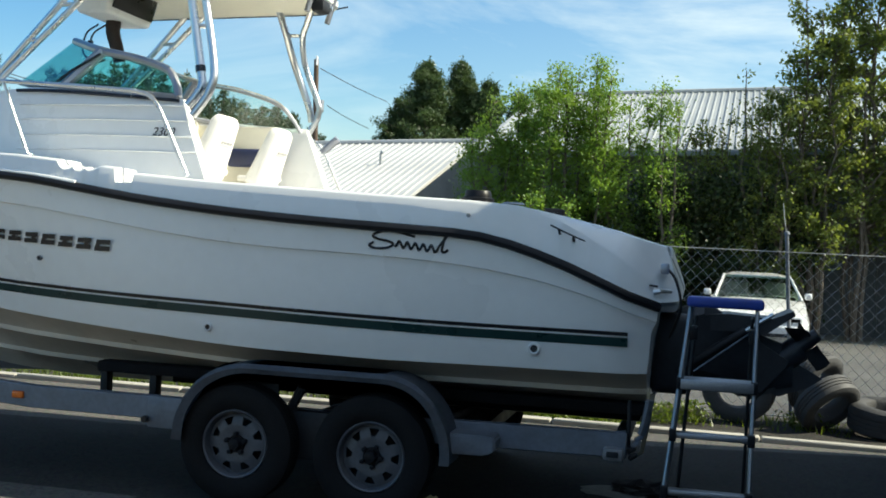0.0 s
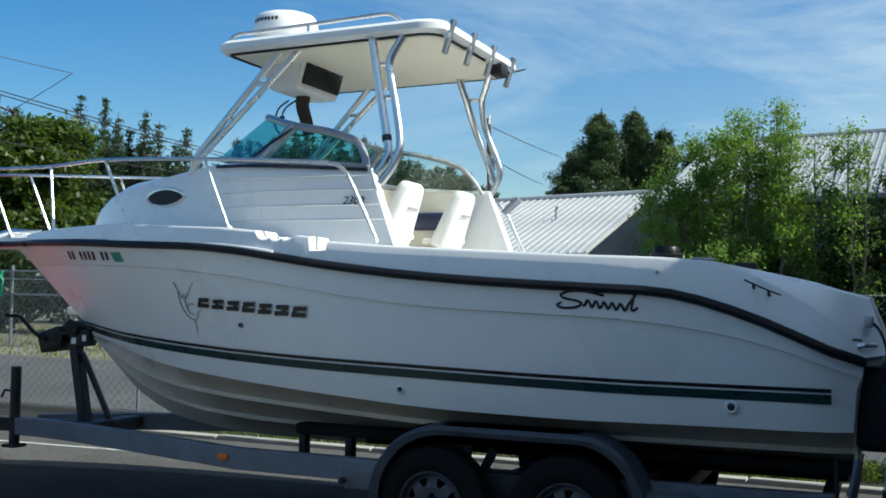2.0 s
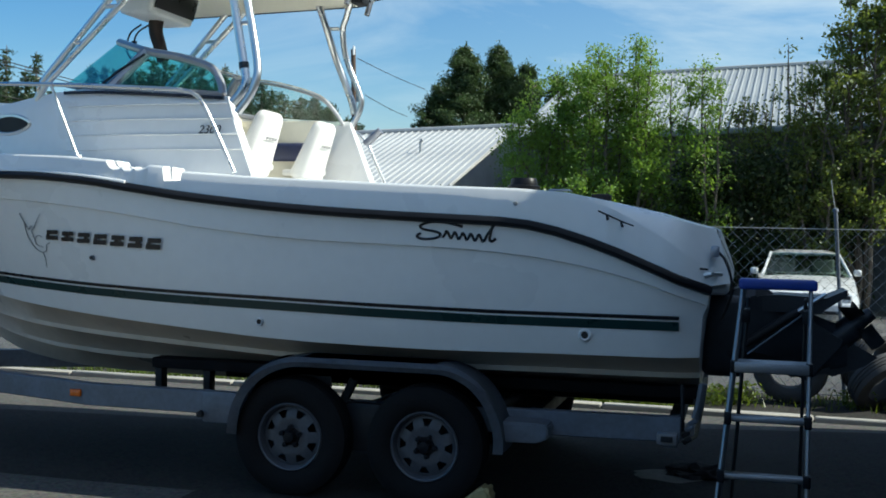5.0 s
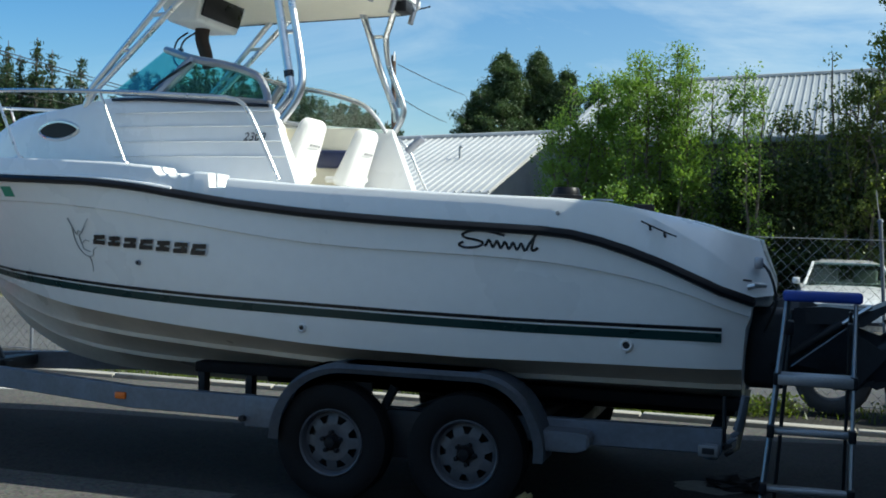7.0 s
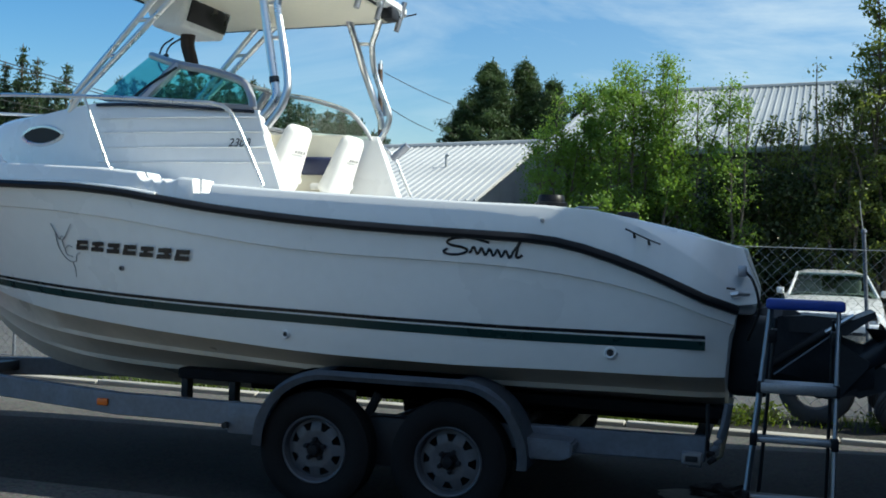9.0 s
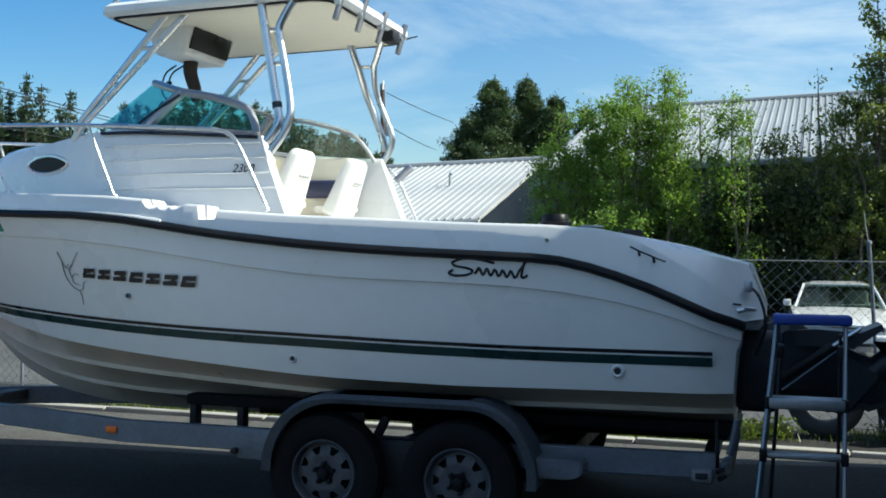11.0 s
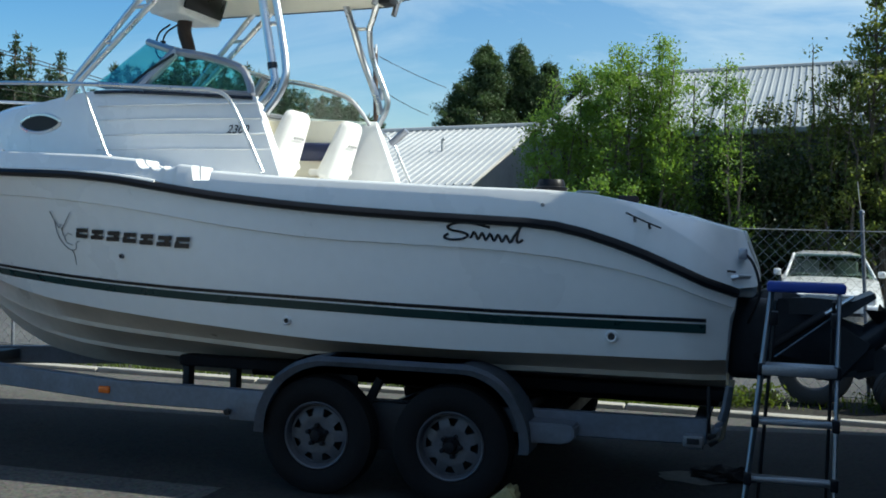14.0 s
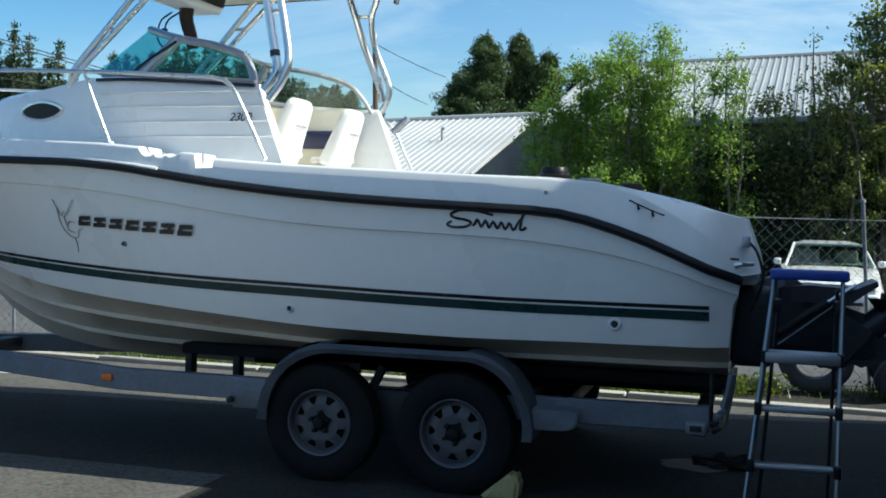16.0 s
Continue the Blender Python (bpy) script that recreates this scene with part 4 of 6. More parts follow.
for k in range(3):
    rows = []
    for u in (0.05, 0.09, 0.14, 0.175, 0.19):
        a0 = radians(120 * k + 20)
        wdt = 0.55 * math.sin(min(1, (u - 0.02) / 0.1) * 1.5) * (1.0 if u < 0.17 else 0.6)
        row = []
        for j in range(5):
            a = a0 + wdt * (j - 2) / 2 * 0.9
            row.append(hub + (side_v * math.cos(a) + up_v * math.sin(a)) * u + axis * (0.05 * (j - 2) / 2))
        rows.append(row)
    bm = loft(bmesh.new(), rows)
    r2 = bmesh.ops.solidify(bm, geom=bm.faces[:], thickness=0.008)
    part("blade", bm, DRIVE, prop)

# ---- the trailer ----
trailer = thing("boat_trailer", "galvanised tandem-axle boat trailer hitched to a pickup", "trailer")


AFT_SHIFT = 0.17


def beam(name, pts, w, h, material=GALV, parent=None, label=""):
    """A box-section bar along level points."""
    rows = []
    p = [Vector(q) for q in pts]
    for k, q in enumerate(p):
        d = (p[min(k + 1, len(p) - 1)] - p[max(k - 1, 0)]).normalized()
        s = d.cross(Vector((0, 0, 1))).normalized() * w / 2
        u = s.cross(d).normalized() * h / 2
        rows.append([q - s - u, q + s - u, q + s + u, q - s + u])
    bm = loft(bmesh.new(), rows, close=True, cap=True)
    bmesh.ops.bevel(bm, geom=bm.edges[:], offset=0.006, segments=1, affect='EDGES')
    return part(name, bm, material, parent or trailer, label)


for s in (-1, 1):
    rail = beam("side_rail", [(1.86, s * 0.97, 0.515), (0.0, s * 0.97, 0.492), (-1.85, s * 0.97, 0.492), (-2.15, s * 0.9, 0.496), (-3.68, s * 0.40, 0.475), (-4.2, s * 0.22, 0.455), (-4.5, s * 0.12, 0.437)], 0.075, 0.14)
    lamp = part("side_marker", boxbm((-1.98, s * 1.0 - 0.012, 0.475), (-1.90, s * 1.0 + 0.012, 0.52), 0.008), AMBER, rail, "amber side marker lamp")
    part("bracket_plate", boxbm((-1.03, s * 1.0 - 0.03, 0.375), (-0.72, s * 1.0 + 0.03, 0.566), 0.008), GALV, rail)
    pad = prism(bmesh.new(), [(0.86, 0.415), (1.10, 0.42), (1.155, 0.45), (1.155, 0.515), (1.13, 0.53), (0.86, 0.53)], 0.22, Matrix.Translation((0, s * 1.08 - 0.11, 0)))
    bmesh.ops.bevel(pad, geom=pad.edges[:], offset=0.012, segments=2, affect='EDGES')
    part("step_pad", pad, GALV, rail)
    bolt = part("rail_bolt", lathe(bmesh.new(), [(0, -0.03), (0.02, -0.028), (0.022, 0.0)], 8, Matrix.Translation((-1.035, s * 1.035, 0.425))), DARKMETAL, rail)
    bx = part("tail_lamp", boxbm((1.735, s * 1.02 - 0.05, 0.437), (1.845, s * 1.02 + 0.05, 0.503), 0.012), FISHLINE, rail)
    part("lens", boxbm((1.757, s * 1.075 - 0.004, 0.455), (1.823, s * 1.075 + 0.004, 0.488), 0.003), DARKMETAL, bx, "dark lamp lens")
    part("end_arm", tubebm([(1.935, s * 0.95, 0.575), (1.955, s * 0.95, 0.65), (1.975, s * 0.95, 0.77)], 0.028, 8, 10, 0.7), GALV, rail)
    for q in ((1.925, 0.555), (1.905, 0.52), (1.885, 0.485), (1.895, 0.45)):
        part("strap_link", boxbm((-0.028, -0.016, -0.014), (0.028, 0.016, 0.014), 0.009, 2, pose(q[0], s * 0.95, q[1], 0, -35, 0)), GALV if q[1] > 0.5 else DARKMETAL, rail)
    part("rod", tubebm([(1.868, s * 0.95, 0.5), (1.862, s * 0.95, 0.76)], 0.012, 6), DARKMETAL, rail)
    # bunks and their posts
    part("bunk", boxbm((-1.58, s * 0.62 - 0.07, 0.64), (1.95, s * 0.62 + 0.07, 0.71), 0.012), BUNK, trailer, "black carpeted bunk")
    part("inner_bunk", boxbm((-1.2, s * 0.32 - 0.06, 0.56), (1.9, s * 0.32 + 0.06, 0.615), 0.012), BUNK, trailer)
    for x in (-1.55, -1.2, 0.2):
        part("bunk_post", boxbm((x - 0.02, s * 0.62 - 0.04, 0.42), (x + 0.03, s * 0.62 + 0.04, 0.67), 0.006), DARKMETAL, trailer)
    # fender over both wheels
    outline = []
    for cxf, rx, a0, a1 in ((-0.30, 0.455, 180, 90), (0.52, 0.395, 90, 0)):
        outline += [(cxf + rx * math.cos(radians(a0 + (a1 - a0) * k / 14)), 0.40 + 0.435 * math.sin(radians(a0 + (a1 - a0) * k / 14))) for k in range(15)]
    outline = [(x + AFT_SHIFT * (s > 0), z) for x, z in [(-0.76, 0.365)] + outline + [(0.912, 0.36)]]
    y0, y1 = s * 0.99, s * 1.245
    inner = []
    for x, z in outline:
        d = Vector((0.55 * (x - 0.1), z - 0.3)).normalized() * 0.06
        inner.append((x - d.x, z - d.y))
    bm = loft(bmesh.new(), [[Vector((x, y1 - s * 0.01, z)) for x, z in inner], [Vector((x, y1, (z + zi) / 2)) for (x, z), (_, zi) in zip(outline, inner)], [Vector((x, y1 - s * 0.015, z)) for x, z in outline], [Vector((x, y0, z)) for x, z in outline]])
    bmesh.ops.solidify(bm, geom=bm.faces[:], thickness=0.006)
    fender = part("fender", bm, GALV, trailer, "rolled galvanised fender")
    # dark sheet and plates take the place of shade behind the wheels
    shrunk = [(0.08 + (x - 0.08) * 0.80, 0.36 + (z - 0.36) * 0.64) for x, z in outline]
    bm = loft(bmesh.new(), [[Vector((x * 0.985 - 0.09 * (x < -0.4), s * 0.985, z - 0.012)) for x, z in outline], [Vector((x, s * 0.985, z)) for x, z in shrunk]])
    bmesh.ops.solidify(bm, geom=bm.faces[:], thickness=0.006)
    part("apron", bm, DARKMETAL, fender, "dark sheet standing in for the shade under the fender")
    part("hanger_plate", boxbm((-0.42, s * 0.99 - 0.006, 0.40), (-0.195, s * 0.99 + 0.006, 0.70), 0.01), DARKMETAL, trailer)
    part("spring_strut", tubebm([(-0.12, s * 0.99, 0.55), (-0.05, s * 0.99, 0.69)], 0.03, 8), DARKMETAL, trailer)
    part("equaliser", boxbm((-0.10, s * 1.02 - 0.012, 0.26), (0.17, s * 1.02 + 0.012, 0.56), 0.03), DARKMETAL, trailer)
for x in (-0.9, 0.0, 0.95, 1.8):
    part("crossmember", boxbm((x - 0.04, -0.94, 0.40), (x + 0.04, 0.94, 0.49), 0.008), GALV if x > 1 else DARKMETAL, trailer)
beam("tongue", [(-3.6, 0, 0.46), (-4.4, 0, 0.435), (-5.62, 0, 0.41)], 0.09, 0.11, DARKMETAL)
coupler = part("coupler", boxbm((-5.72, -0.08, 0.44), (-4.88, 0.08, 0.53), 0.03, 3), DARKMETAL, trailer, "dark surge brake coupler")
part("reservoir_cap", boxbm((-5.12, -0.05, 0.52), (-4.98, 0.05, 0.56), 0.015, 2), DARKMETAL, coupler)
part("tongue_crossbar", boxbm((-3.75, -0.36, 0.45), (-3.62, 0.36, 0.53), 0.006), DARKMETAL, trailer)
jack = part("tongue_jack", tubebm([(-4.56, -0.1, 0.28), (-4.56, -0.1, 0.92)], 0.042, 12), DARKMETAL, trailer, "black swing-up tongue jack")
part("foot", boxbm((-4.63, -0.17, 0.26), (-4.49, -0.03, 0.285), 0.006), DARKMETAL, jack)
part("crank", tubebm([(-4.58, -0.1, 0.72), (-4.67, -0.11, 0.72), (-4.69, -0.12, 0.66)], 0.012, 6), DARKMETAL, jack)
beam("winch_post", [(-3.92, 0, 0.5), (-4.04, 0, 1.12)], 0.09, 0.08, DARKMETAL)
part("post_brace", tubebm([(-3.66, 0.0, 0.5), (-3.97, 0, 1.05)], 0.025, 6), DARKMETAL, trailer)
winch = part("winch", boxbm((-0.125, -0.09, -0.08), (0.11, 0.09, 0.09), 0.02, 3, pose(-4.235, 0, 1.15, 0, -18, 0)), DARKMETAL, trailer, "dark hand winch")
part("drum", lathe(bmesh.new(), [(0, -0.1), (0.05, -0.1), (0.05, 0.1), (0, 0.1)], 18, Matrix.Translation((-4.15, 0, 1.17))), BLACKRUB, winch)
part("handle", tubebm([(-4.25, -0.11, 1.15), (-4.36, -0.12, 1.20), (-4.50, -0.13, 1.325), (-4.52, -0.13, 1.335), (-4.63, -0.17, 1.34)], 0.016, 6), BLACKRUB, winch)
part("winch_arm", tubebm([(-4.33, 0, 1.075), (-4.1, 0, 1.10), (-3.86, 0, 1.165)], 0.045, 4), DARKMETAL, trailer)
for q, w in (((-4.02, -0.052, 1.09), 0.024), ((-3.915, -0.052, 1.115), 0.018)):
    part("decal", boxbm((q[0] - w, q[1] - 0.002, q[2] + 0.035), (q[0] + w, q[1] + 0.002, q[2] + 0.085), 0.001), WHITEP, trailer, "small white warning decal")
part("roller_bracket", boxbm((-4.07, -0.05, 1.11), (-3.87, 0.05, 1.245), 0.012), DARKMETAL, trailer)
part("bow_roller", lathe(bmesh.new(), [(0, -0.08), (0.066, -0.08), (0.055, 0), (0.07, 0.08), (0, 0.08)], 18, Matrix.Translation((-4.03, 0, 1.255))), BLACKRUB, trailer, "black rubber bow roller")


def tyre_mesh(radius, width, rim, seg=40, tread=True):
    w = width / 2
    prof = [(rim, -w * 0.72), (rim + 0.02, -w * 0.9), ((rim + radius) / 2, -w * 1.0), (radius - 0.035, -w * 0.93), (radius - 0.008, -w * 0.78), (radius, -w * 0.5)]
    if tread:
        for y in (-0.3, 0.0, 0.3):
            prof += [(radius, w * (y - 0.06)), (radius - 0.009, w * (y - 0.04)), (radius - 0.009, w * (y + 0.04)), (radius, w * (y + 0.06))]
    prof += [(radius, w * 0.5), (radius - 0.008, w * 0.78), (radius - 0.035, w * 0.93), ((rim + radius) / 2, w * 1.0), (rim + 0.02, w * 0.9), (rim, w * 0.72), (rim - 0.015, 0), (rim, -w * 0.72)]
    return lathe(bmesh.new(), prof, seg)


def spoke_rim(parent):
    """White spoke rim with eight windows; face towards -y."""
    bm = bmesh.new()
    lathe(bm, [(0.203, -0.078), (0.196, -0.088), (0.187, -0.082), (0.182, -0.06), (0.176, -0.035), (0.174, 0.08)], 40)
    seg = 64
    radii = [(0.176, -0.035), (0.158, -0.042), (0.116, -0.06), (0.095, -0.058), (0.04, -0.05)]
    rings = [[bm.verts.new((r * math.cos(2 * math.pi * j / seg), y, r * math.sin(2 * math.pi * j / seg))) for j in range(seg)] for r, y in radii]
    for i, (a, b) in enumerate(zip(rings, rings[1:])):
        for j in range(seg):
            k = (j + 1) % seg
            if i == 1 and j % 8 in (2, 3, 4, 5):
                if j % 8 in (2, 5):
                    bm.faces.new((a[j], b[k], b[j]) if j % 8 == 2 else (a[k], b[k], b[j]))
                continue
            bm.faces.new((a[j], a[k], b[k], b[j]))
    rim = part("rim", bm, RIM, parent, "grey painted spoke steel rim")
    # dark disc imitates the shade inside the rim windows
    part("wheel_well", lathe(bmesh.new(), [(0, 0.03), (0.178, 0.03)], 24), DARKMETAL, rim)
    part("hub_plate", lathe(bmesh.new(), [(0.0, -0.062), (0.052, -0.061), (0.056, -0.05)], 10), BLACKRUB, rim)
    part("hub_cap", lathe(bmesh.new(), [(0.04, -0.055), (0.038, -0.075), (0.032, -0.082), (0.03, -0.1), (0.0, -0.104)], 18), BLACKRUB, rim)
    for k in range(5):
        a = radians(90 + 72 * k)
        m = Matrix.Translation((0.058 * math.cos(a), 0, 0.058 * math.sin(a)))
        part("lug_nut", lathe(bmesh.new(), [(0, -0.085), (0.014, -0.082), (0.016, -0.05)], 6, m), BLACKRUB, rim)


wheel0 = new("wheel")
wheel0.parent = trailer
part("tyre", tyre_mesh(0.352, 0.205, 0.2, 48), TYRE, wheel0, "black trailer tyre")
spoke_rim(wheel0)
wheel0.location = (-0.385, -1.095, 0.352)
for x, s, turn in ((0.442, -1, 25), (-0.385 + AFT_SHIFT, 1, 40), (0.442 + AFT_SHIFT, 1, 10)):
    w = copy_thing(wheel0, pose(x, s * 1.095, 0.352, 0, turn, 0 if s < 0 else 180))
for x in (-0.385, 0.442):
    part("axle", tubebm([(x, -1.0, 0.352), (x + AFT_SHIFT, 1.0, 0.352)], 0.035, 10), DARKMETAL, trailer)
    for s in (-1, 1):
        # dark plate over the rail, put there as its deep shade
        part("spring_hanger", boxbm((x * 0.55 - 0.16, s * 1.0 - 0.012, 0.24), (x * 0.55 + 0.16, s * 1.0 + 0.012, 0.57), 0.02), DARKMETAL, trailer)
        part("leaf_spring", tubebm([(x - 0.36, s * 0.9, 0.44), (x, s * 0.9, 0.37), (x + 0.36, s * 0.9, 0.44)], 0.028, 6, 12), DARKMETAL, trailer)
bm = prism(bmesh.new(), [(0.60, 0.0), (0.83, 0.0), (0.845, 0.12), (0.80, 0.165), (0.74, 0.12)], 0.15, Matrix.Translation((0, -1.21, 0.003)))
bmesh.ops.bevel(bm, geom=bm.edges[:], offset=0.022, segments=3, affect='EDGES')
chock = part("wheel_chock", bm, CHOCKM)
tagged(chock, "tan wooden wedge against the rear trailer tyre", "wheel chock")

# ---- step ladder ----
ladder = thing("step_ladder", "aluminium step ladder with a blue plastic top beside the stern", "ladder")
LT, RT = Vector((2.175, -1.37, 1.33)), Vector((2.50, -1.37, 1.33))
LB, RB = Vector((2.045, -1.68, 0.0)), Vector((2.485, -1.68, 0.0))
for a, b in ((LT, LB), (RT, RB)):
    rail = beam("front_rail", [a, b], 0.021, 0.042, ALU, ladder)
    part("rubber_foot", boxbm((b.x - 0.03, b.y - 0.04, 0.0), (b.x + 0.03, b.y + 0.04, 0.05), 0.008), BLACKRUB, rail)
for a, b in ((Vector((2.20, -1.30, 1.28)), Vector((2.13, -0.80, 0.0))), (Vector((2.48, -1.30, 1.28)), Vector((2.50, -0.80, 0.0)))):
    # rear rails take a dark colour in place of shade
    rail = beam("rear_rail", [a, b], 0.018, 0.03, DARKMETAL, ladder, "rear rail with its shade put into a dark colour")
    part("rubber_foot", boxbm((b.x - 0.02, b.y - 0.025, 0.0), (b.x + 0.02, b.y + 0.025, 0.05), 0.006), BLACKRUB, rail)
for z, d, th in ((0.94, 0.14, 0.055), (0.687, 0.07, 0.03), (0.412, 0.07, 0.03), (0.14, 0.07, 0.03)):
    u = (1.33 - z) / 1.33
    a, b = LT.lerp(LB, u), RT.lerp(RB, u)
    st = part("step", boxbm((a.x, a.y - d * 0.35, z - th / 2), (b.x, a.y + d * 0.65, z + th / 2), 0.008), ALU, ladder)
    for q in (a, b):
        part("step_joint", boxbm((q.x - 0.018, q.y - 0.045, z - 0.03), (q.x + 0.018, q.y + 0.035, z + 0.03), 0.006), BLACKRUB, st)
topcap = boxbm((2.15, -1.42, 1.325), (2.53, -1.29, 1.378), 0.016, 3)
part("top_cap", topcap, BLUEP, ladder, "blue plastic top cap")
for q in ((2.185, 1.19), (2.49, 1.19)):
    part("hinge", boxbm((q[0] - 0.025, -1.41, q[1] - 0.035), (q[0] + 0.025, -1.29, q[1] + 0.035), 0.008), BLACKRUB, ladder)
part("brace", tubebm([(2.2, -1.34, 0.99), (2.47, -1.30, 1.2)], 0.0045, 6), ALU, ladder)

# ---- rag and sand under the trailer ----
g = np.random.default_rng(77)
bm = bmesh.new()
bmesh.ops.create_icosphere(bm, subdivisions=4, radius=1.0)
for v in bm.verts:
    n = noise.fractal(v.co * 2.2, 1.0, 2.0, 4)
    v.co = Vector((v.co.x * (0.2 + 0.07 * n), v.co.y * (0.14 + 0.05 * n), max(0.0, v.co.z) * (0.06 + 0.05 * n)))
rag = part("rag", bm, mat("dark_cloth", (0.012, 0.012, 0.014), 0.95, var=0.4, scale=20, fine=120, bump=0.6))
rag.location = (1.93, 0.2, 0.012)
tagged(rag, "crumpled dark cloth lying on the asphalt", "rag")
bm = bmesh.new()
ring = [bm.verts.new((1.74 + (0.24 + 0.03 * math.sin(3 * a + 1) + 0.015 * math.sin(8 * a)) * math.cos(a), 0.1 + (0.17 + 0.03 * math.sin(4 * a)) * math.sin(a), 0.011)) for a in (2 * math.pi * k / 60 for k in range(60))]
bm.faces.new(ring)
tagged(part("sand_patch", bm, mat("pale_sand", (0.17, 0.165, 0.15), 0.95, var=0.3, scale=14, fine=120, bump=0.4), None, smooth=False), "thin patch of pale sand on the asphalt", kind="structure")

# ---- ground ----
bm = bmesh.new()
bmesh.ops.create_grid(bm, x_segments=1, y_segments=1, size=600)
tagged(part("ground", bm, EARTH, None, smooth=False), kind="structure", label="dry grassy ground reaching to the horizon")
flat = Matrix.Translation((0, 0, 0.006)) @ Matrix.Rotation(radians(-90), 4, 'X')
# outline follows the cast shadow's edge, so the shadow is partly painted
bm = prism(bmesh.new(), [(-0.95, -3.0), (26, -3.0), (26, 2.6), (3.6, 2.35), (1.0, 1.75), (-2.1, 0.86), (-3.6, 0.74), (-6.0, 0.2), (-12, -1.25), (-0.95, -1.25)], 0.1, flat)
tagged(part("pavement", bm, SHADED_ASPHALT, None, smooth=False), kind="structure", label="worn yard asphalt darkened along the cast shadow")
# unseen ground, pale only to throw sunlight back at the hull
bm = boxbm((-40, -26, -0.1), (26, -3.002, 0.006))
tagged(part("concrete_yard", bm, BOUNCEM, None, smooth=False), kind="structure", label="unseen pale ground added to bounce sunlight at the boat")
bm = prism(bmesh.new(), [(-40, -3.0), (-0.952, -3.0), (-0.952, -1.252), (-12, -1.252), (-6.0, 0.202), (-3.6, 0.742), (-2.1, 0.862), (1.0, 1.752), (3.6, 2.352), (26, 2.6), (-40, 2.6)], 0.1, flat)
tagged(part("gutter_strip", bm, SUNLITM, None, smooth=False), kind="structure", label="paler paving coloured as the sunlit part of the yard")
bm = boxbm((-60, 4.15, -0.1), (26, 11.3, 0.006))
tagged(part("road", bm, ROADM, None, smooth=False), kind="structure", label="grey asphalt lane behind the fence")
bm = boxbm((1.0, 11.3, -0.1), (14, 15.0, 0.005))
tagged(part("car_park", bm, ROADM, None, smooth=False), kind="structure", label="grey asphalt parking beside the building")
bm = boxbm((-40, 2.711, -0.1), (26, 4.149, 0.012))
tagged(part("verge", bm, SOIL, None, smooth=False), kind="structure", label="dark soil strip between the kerb and the lane")
rng = random.Random(5)
kerb = tagged(new("kerb"), "low worn concrete kerb along the yard", kind="structure")
x = -26.0
while x < 4.4:
    w = 1.8
    part("kerb_stone", boxbm((x + 0.006, 2.6, -0.05), (x + w - 0.006, 2.71, 0.055 + rng.uniform(-0.006, 0.006)), 0.012, 1), KERBM, kerb)
    x += w
bm = boxbm((-8, -0.03, 0.007), (1.4, 0.03, 0.011), 0, 2, pose(-5, 1.505, 0, 0, 0, 3))
tagged(part("painted_line", bm, mat("worn_white_paint", (0.5, 0.5, 0.47), 0.8, var=0.35, scale=7, fine=60), None, smooth=False), kind="structure", label="worn white painted line")
for a, b, c in (((-0.3, 3.25, 0.03), (1.7, 3.35, 0.10), 3), ((0.2, 3.5, 0.03), (2.2, 3.62, 0.14), -2)):
    plank = part("plank", boxbm(a, b, 0.01), WOOD)
    plank.rotation_euler = (0, 0, radians(c))
    tagged(plank, "weathered grey plank lying in the weeds", "plank", "loose planks")


def blades(n, area, h, w, seed, spread=0.35):
    """Grass blades over an area (x0, y0, x1, y1) as plain arrays."""
    g = np.random.default_rng(seed)
    x, y = g.uniform(area[0], area[2], n), g.uniform(area[1], area[3], n)
    clump = np.sin(x * 2.3 + 1.0) * np.sin(x * 0.9 + y * 3.1) * 0.5 + 0.5
    keep = g.uniform(0, 1, n) < 0.25 + 0.75 * clump
    x, y, clump = x[keep], y[keep], clump[keep]
    n = len(x)
    hh = h * g.uniform(0.35, 1.1, n) * (0.5 + 0.8 * clump)
    a = g.uniform(0, 2 * np.pi, n)
    dx, dy = np.cos(a) * w, np.sin(a) * w
    lx, ly = g.normal(0, spread, n) * hh, g.normal(0, spread, n) * hh
    v = np.empty((n, 3, 3))
    v[:, 0] = np.stack([x - dx, y - dy, np.zeros(n)], 1)
    v[:, 1] = np.stack([x + dx, y + dy, np.zeros(n)], 1)
    v[:, 2] = np.stack([x + lx, y + ly, hh], 1)
    me = bpy.data.meshes.new("grass")
    me.from_pydata(v.reshape(-1, 3).tolist(), [], np.arange(3 * n).reshape(-1, 3).tolist())
    return me


from_mesh("grass_verge", blades(6500, (-5.4, 2.75, 1.8, 4.1), 0.11, 0.010, 3), WEED, None, "green weeds along the kerb and fence", False, category="grass", kind="stuff")
from_mesh("grass_verge", blades(420, (2.1, 3.2, 5.3, 4.1), 0.10, 0.010, 8), WEED, None, "sparse weeds round the tyre pile", False, category="grass", kind="stuff")
from_mesh("dry_grass", blades(16000, (-34, 11.4, -8, 24), 0.13, 0.022, 4), DRYGRASS, None, "dry yellow grass beyond the lane", False, category="grass", kind="stuff")
from_mesh("far_grass", blades(5000, (-8, 11.4, 2.6, 16.5), 0.14, 0.016, 6), DRYGRASS, None, "rough grass by the building", False, category="grass", kind="stuff")


def weed(x, y, h, seed):
    g = np.random.default_rng(seed)
    n = 320
    c = g.normal(0, 1, (n, 3)) * (0.10, 0.06, 0.0) + (x, y, 0)
    c[:, 2] = g.uniform(0.02, h, n)
    return leaf_quads(c, 0.02, 0.011, g)


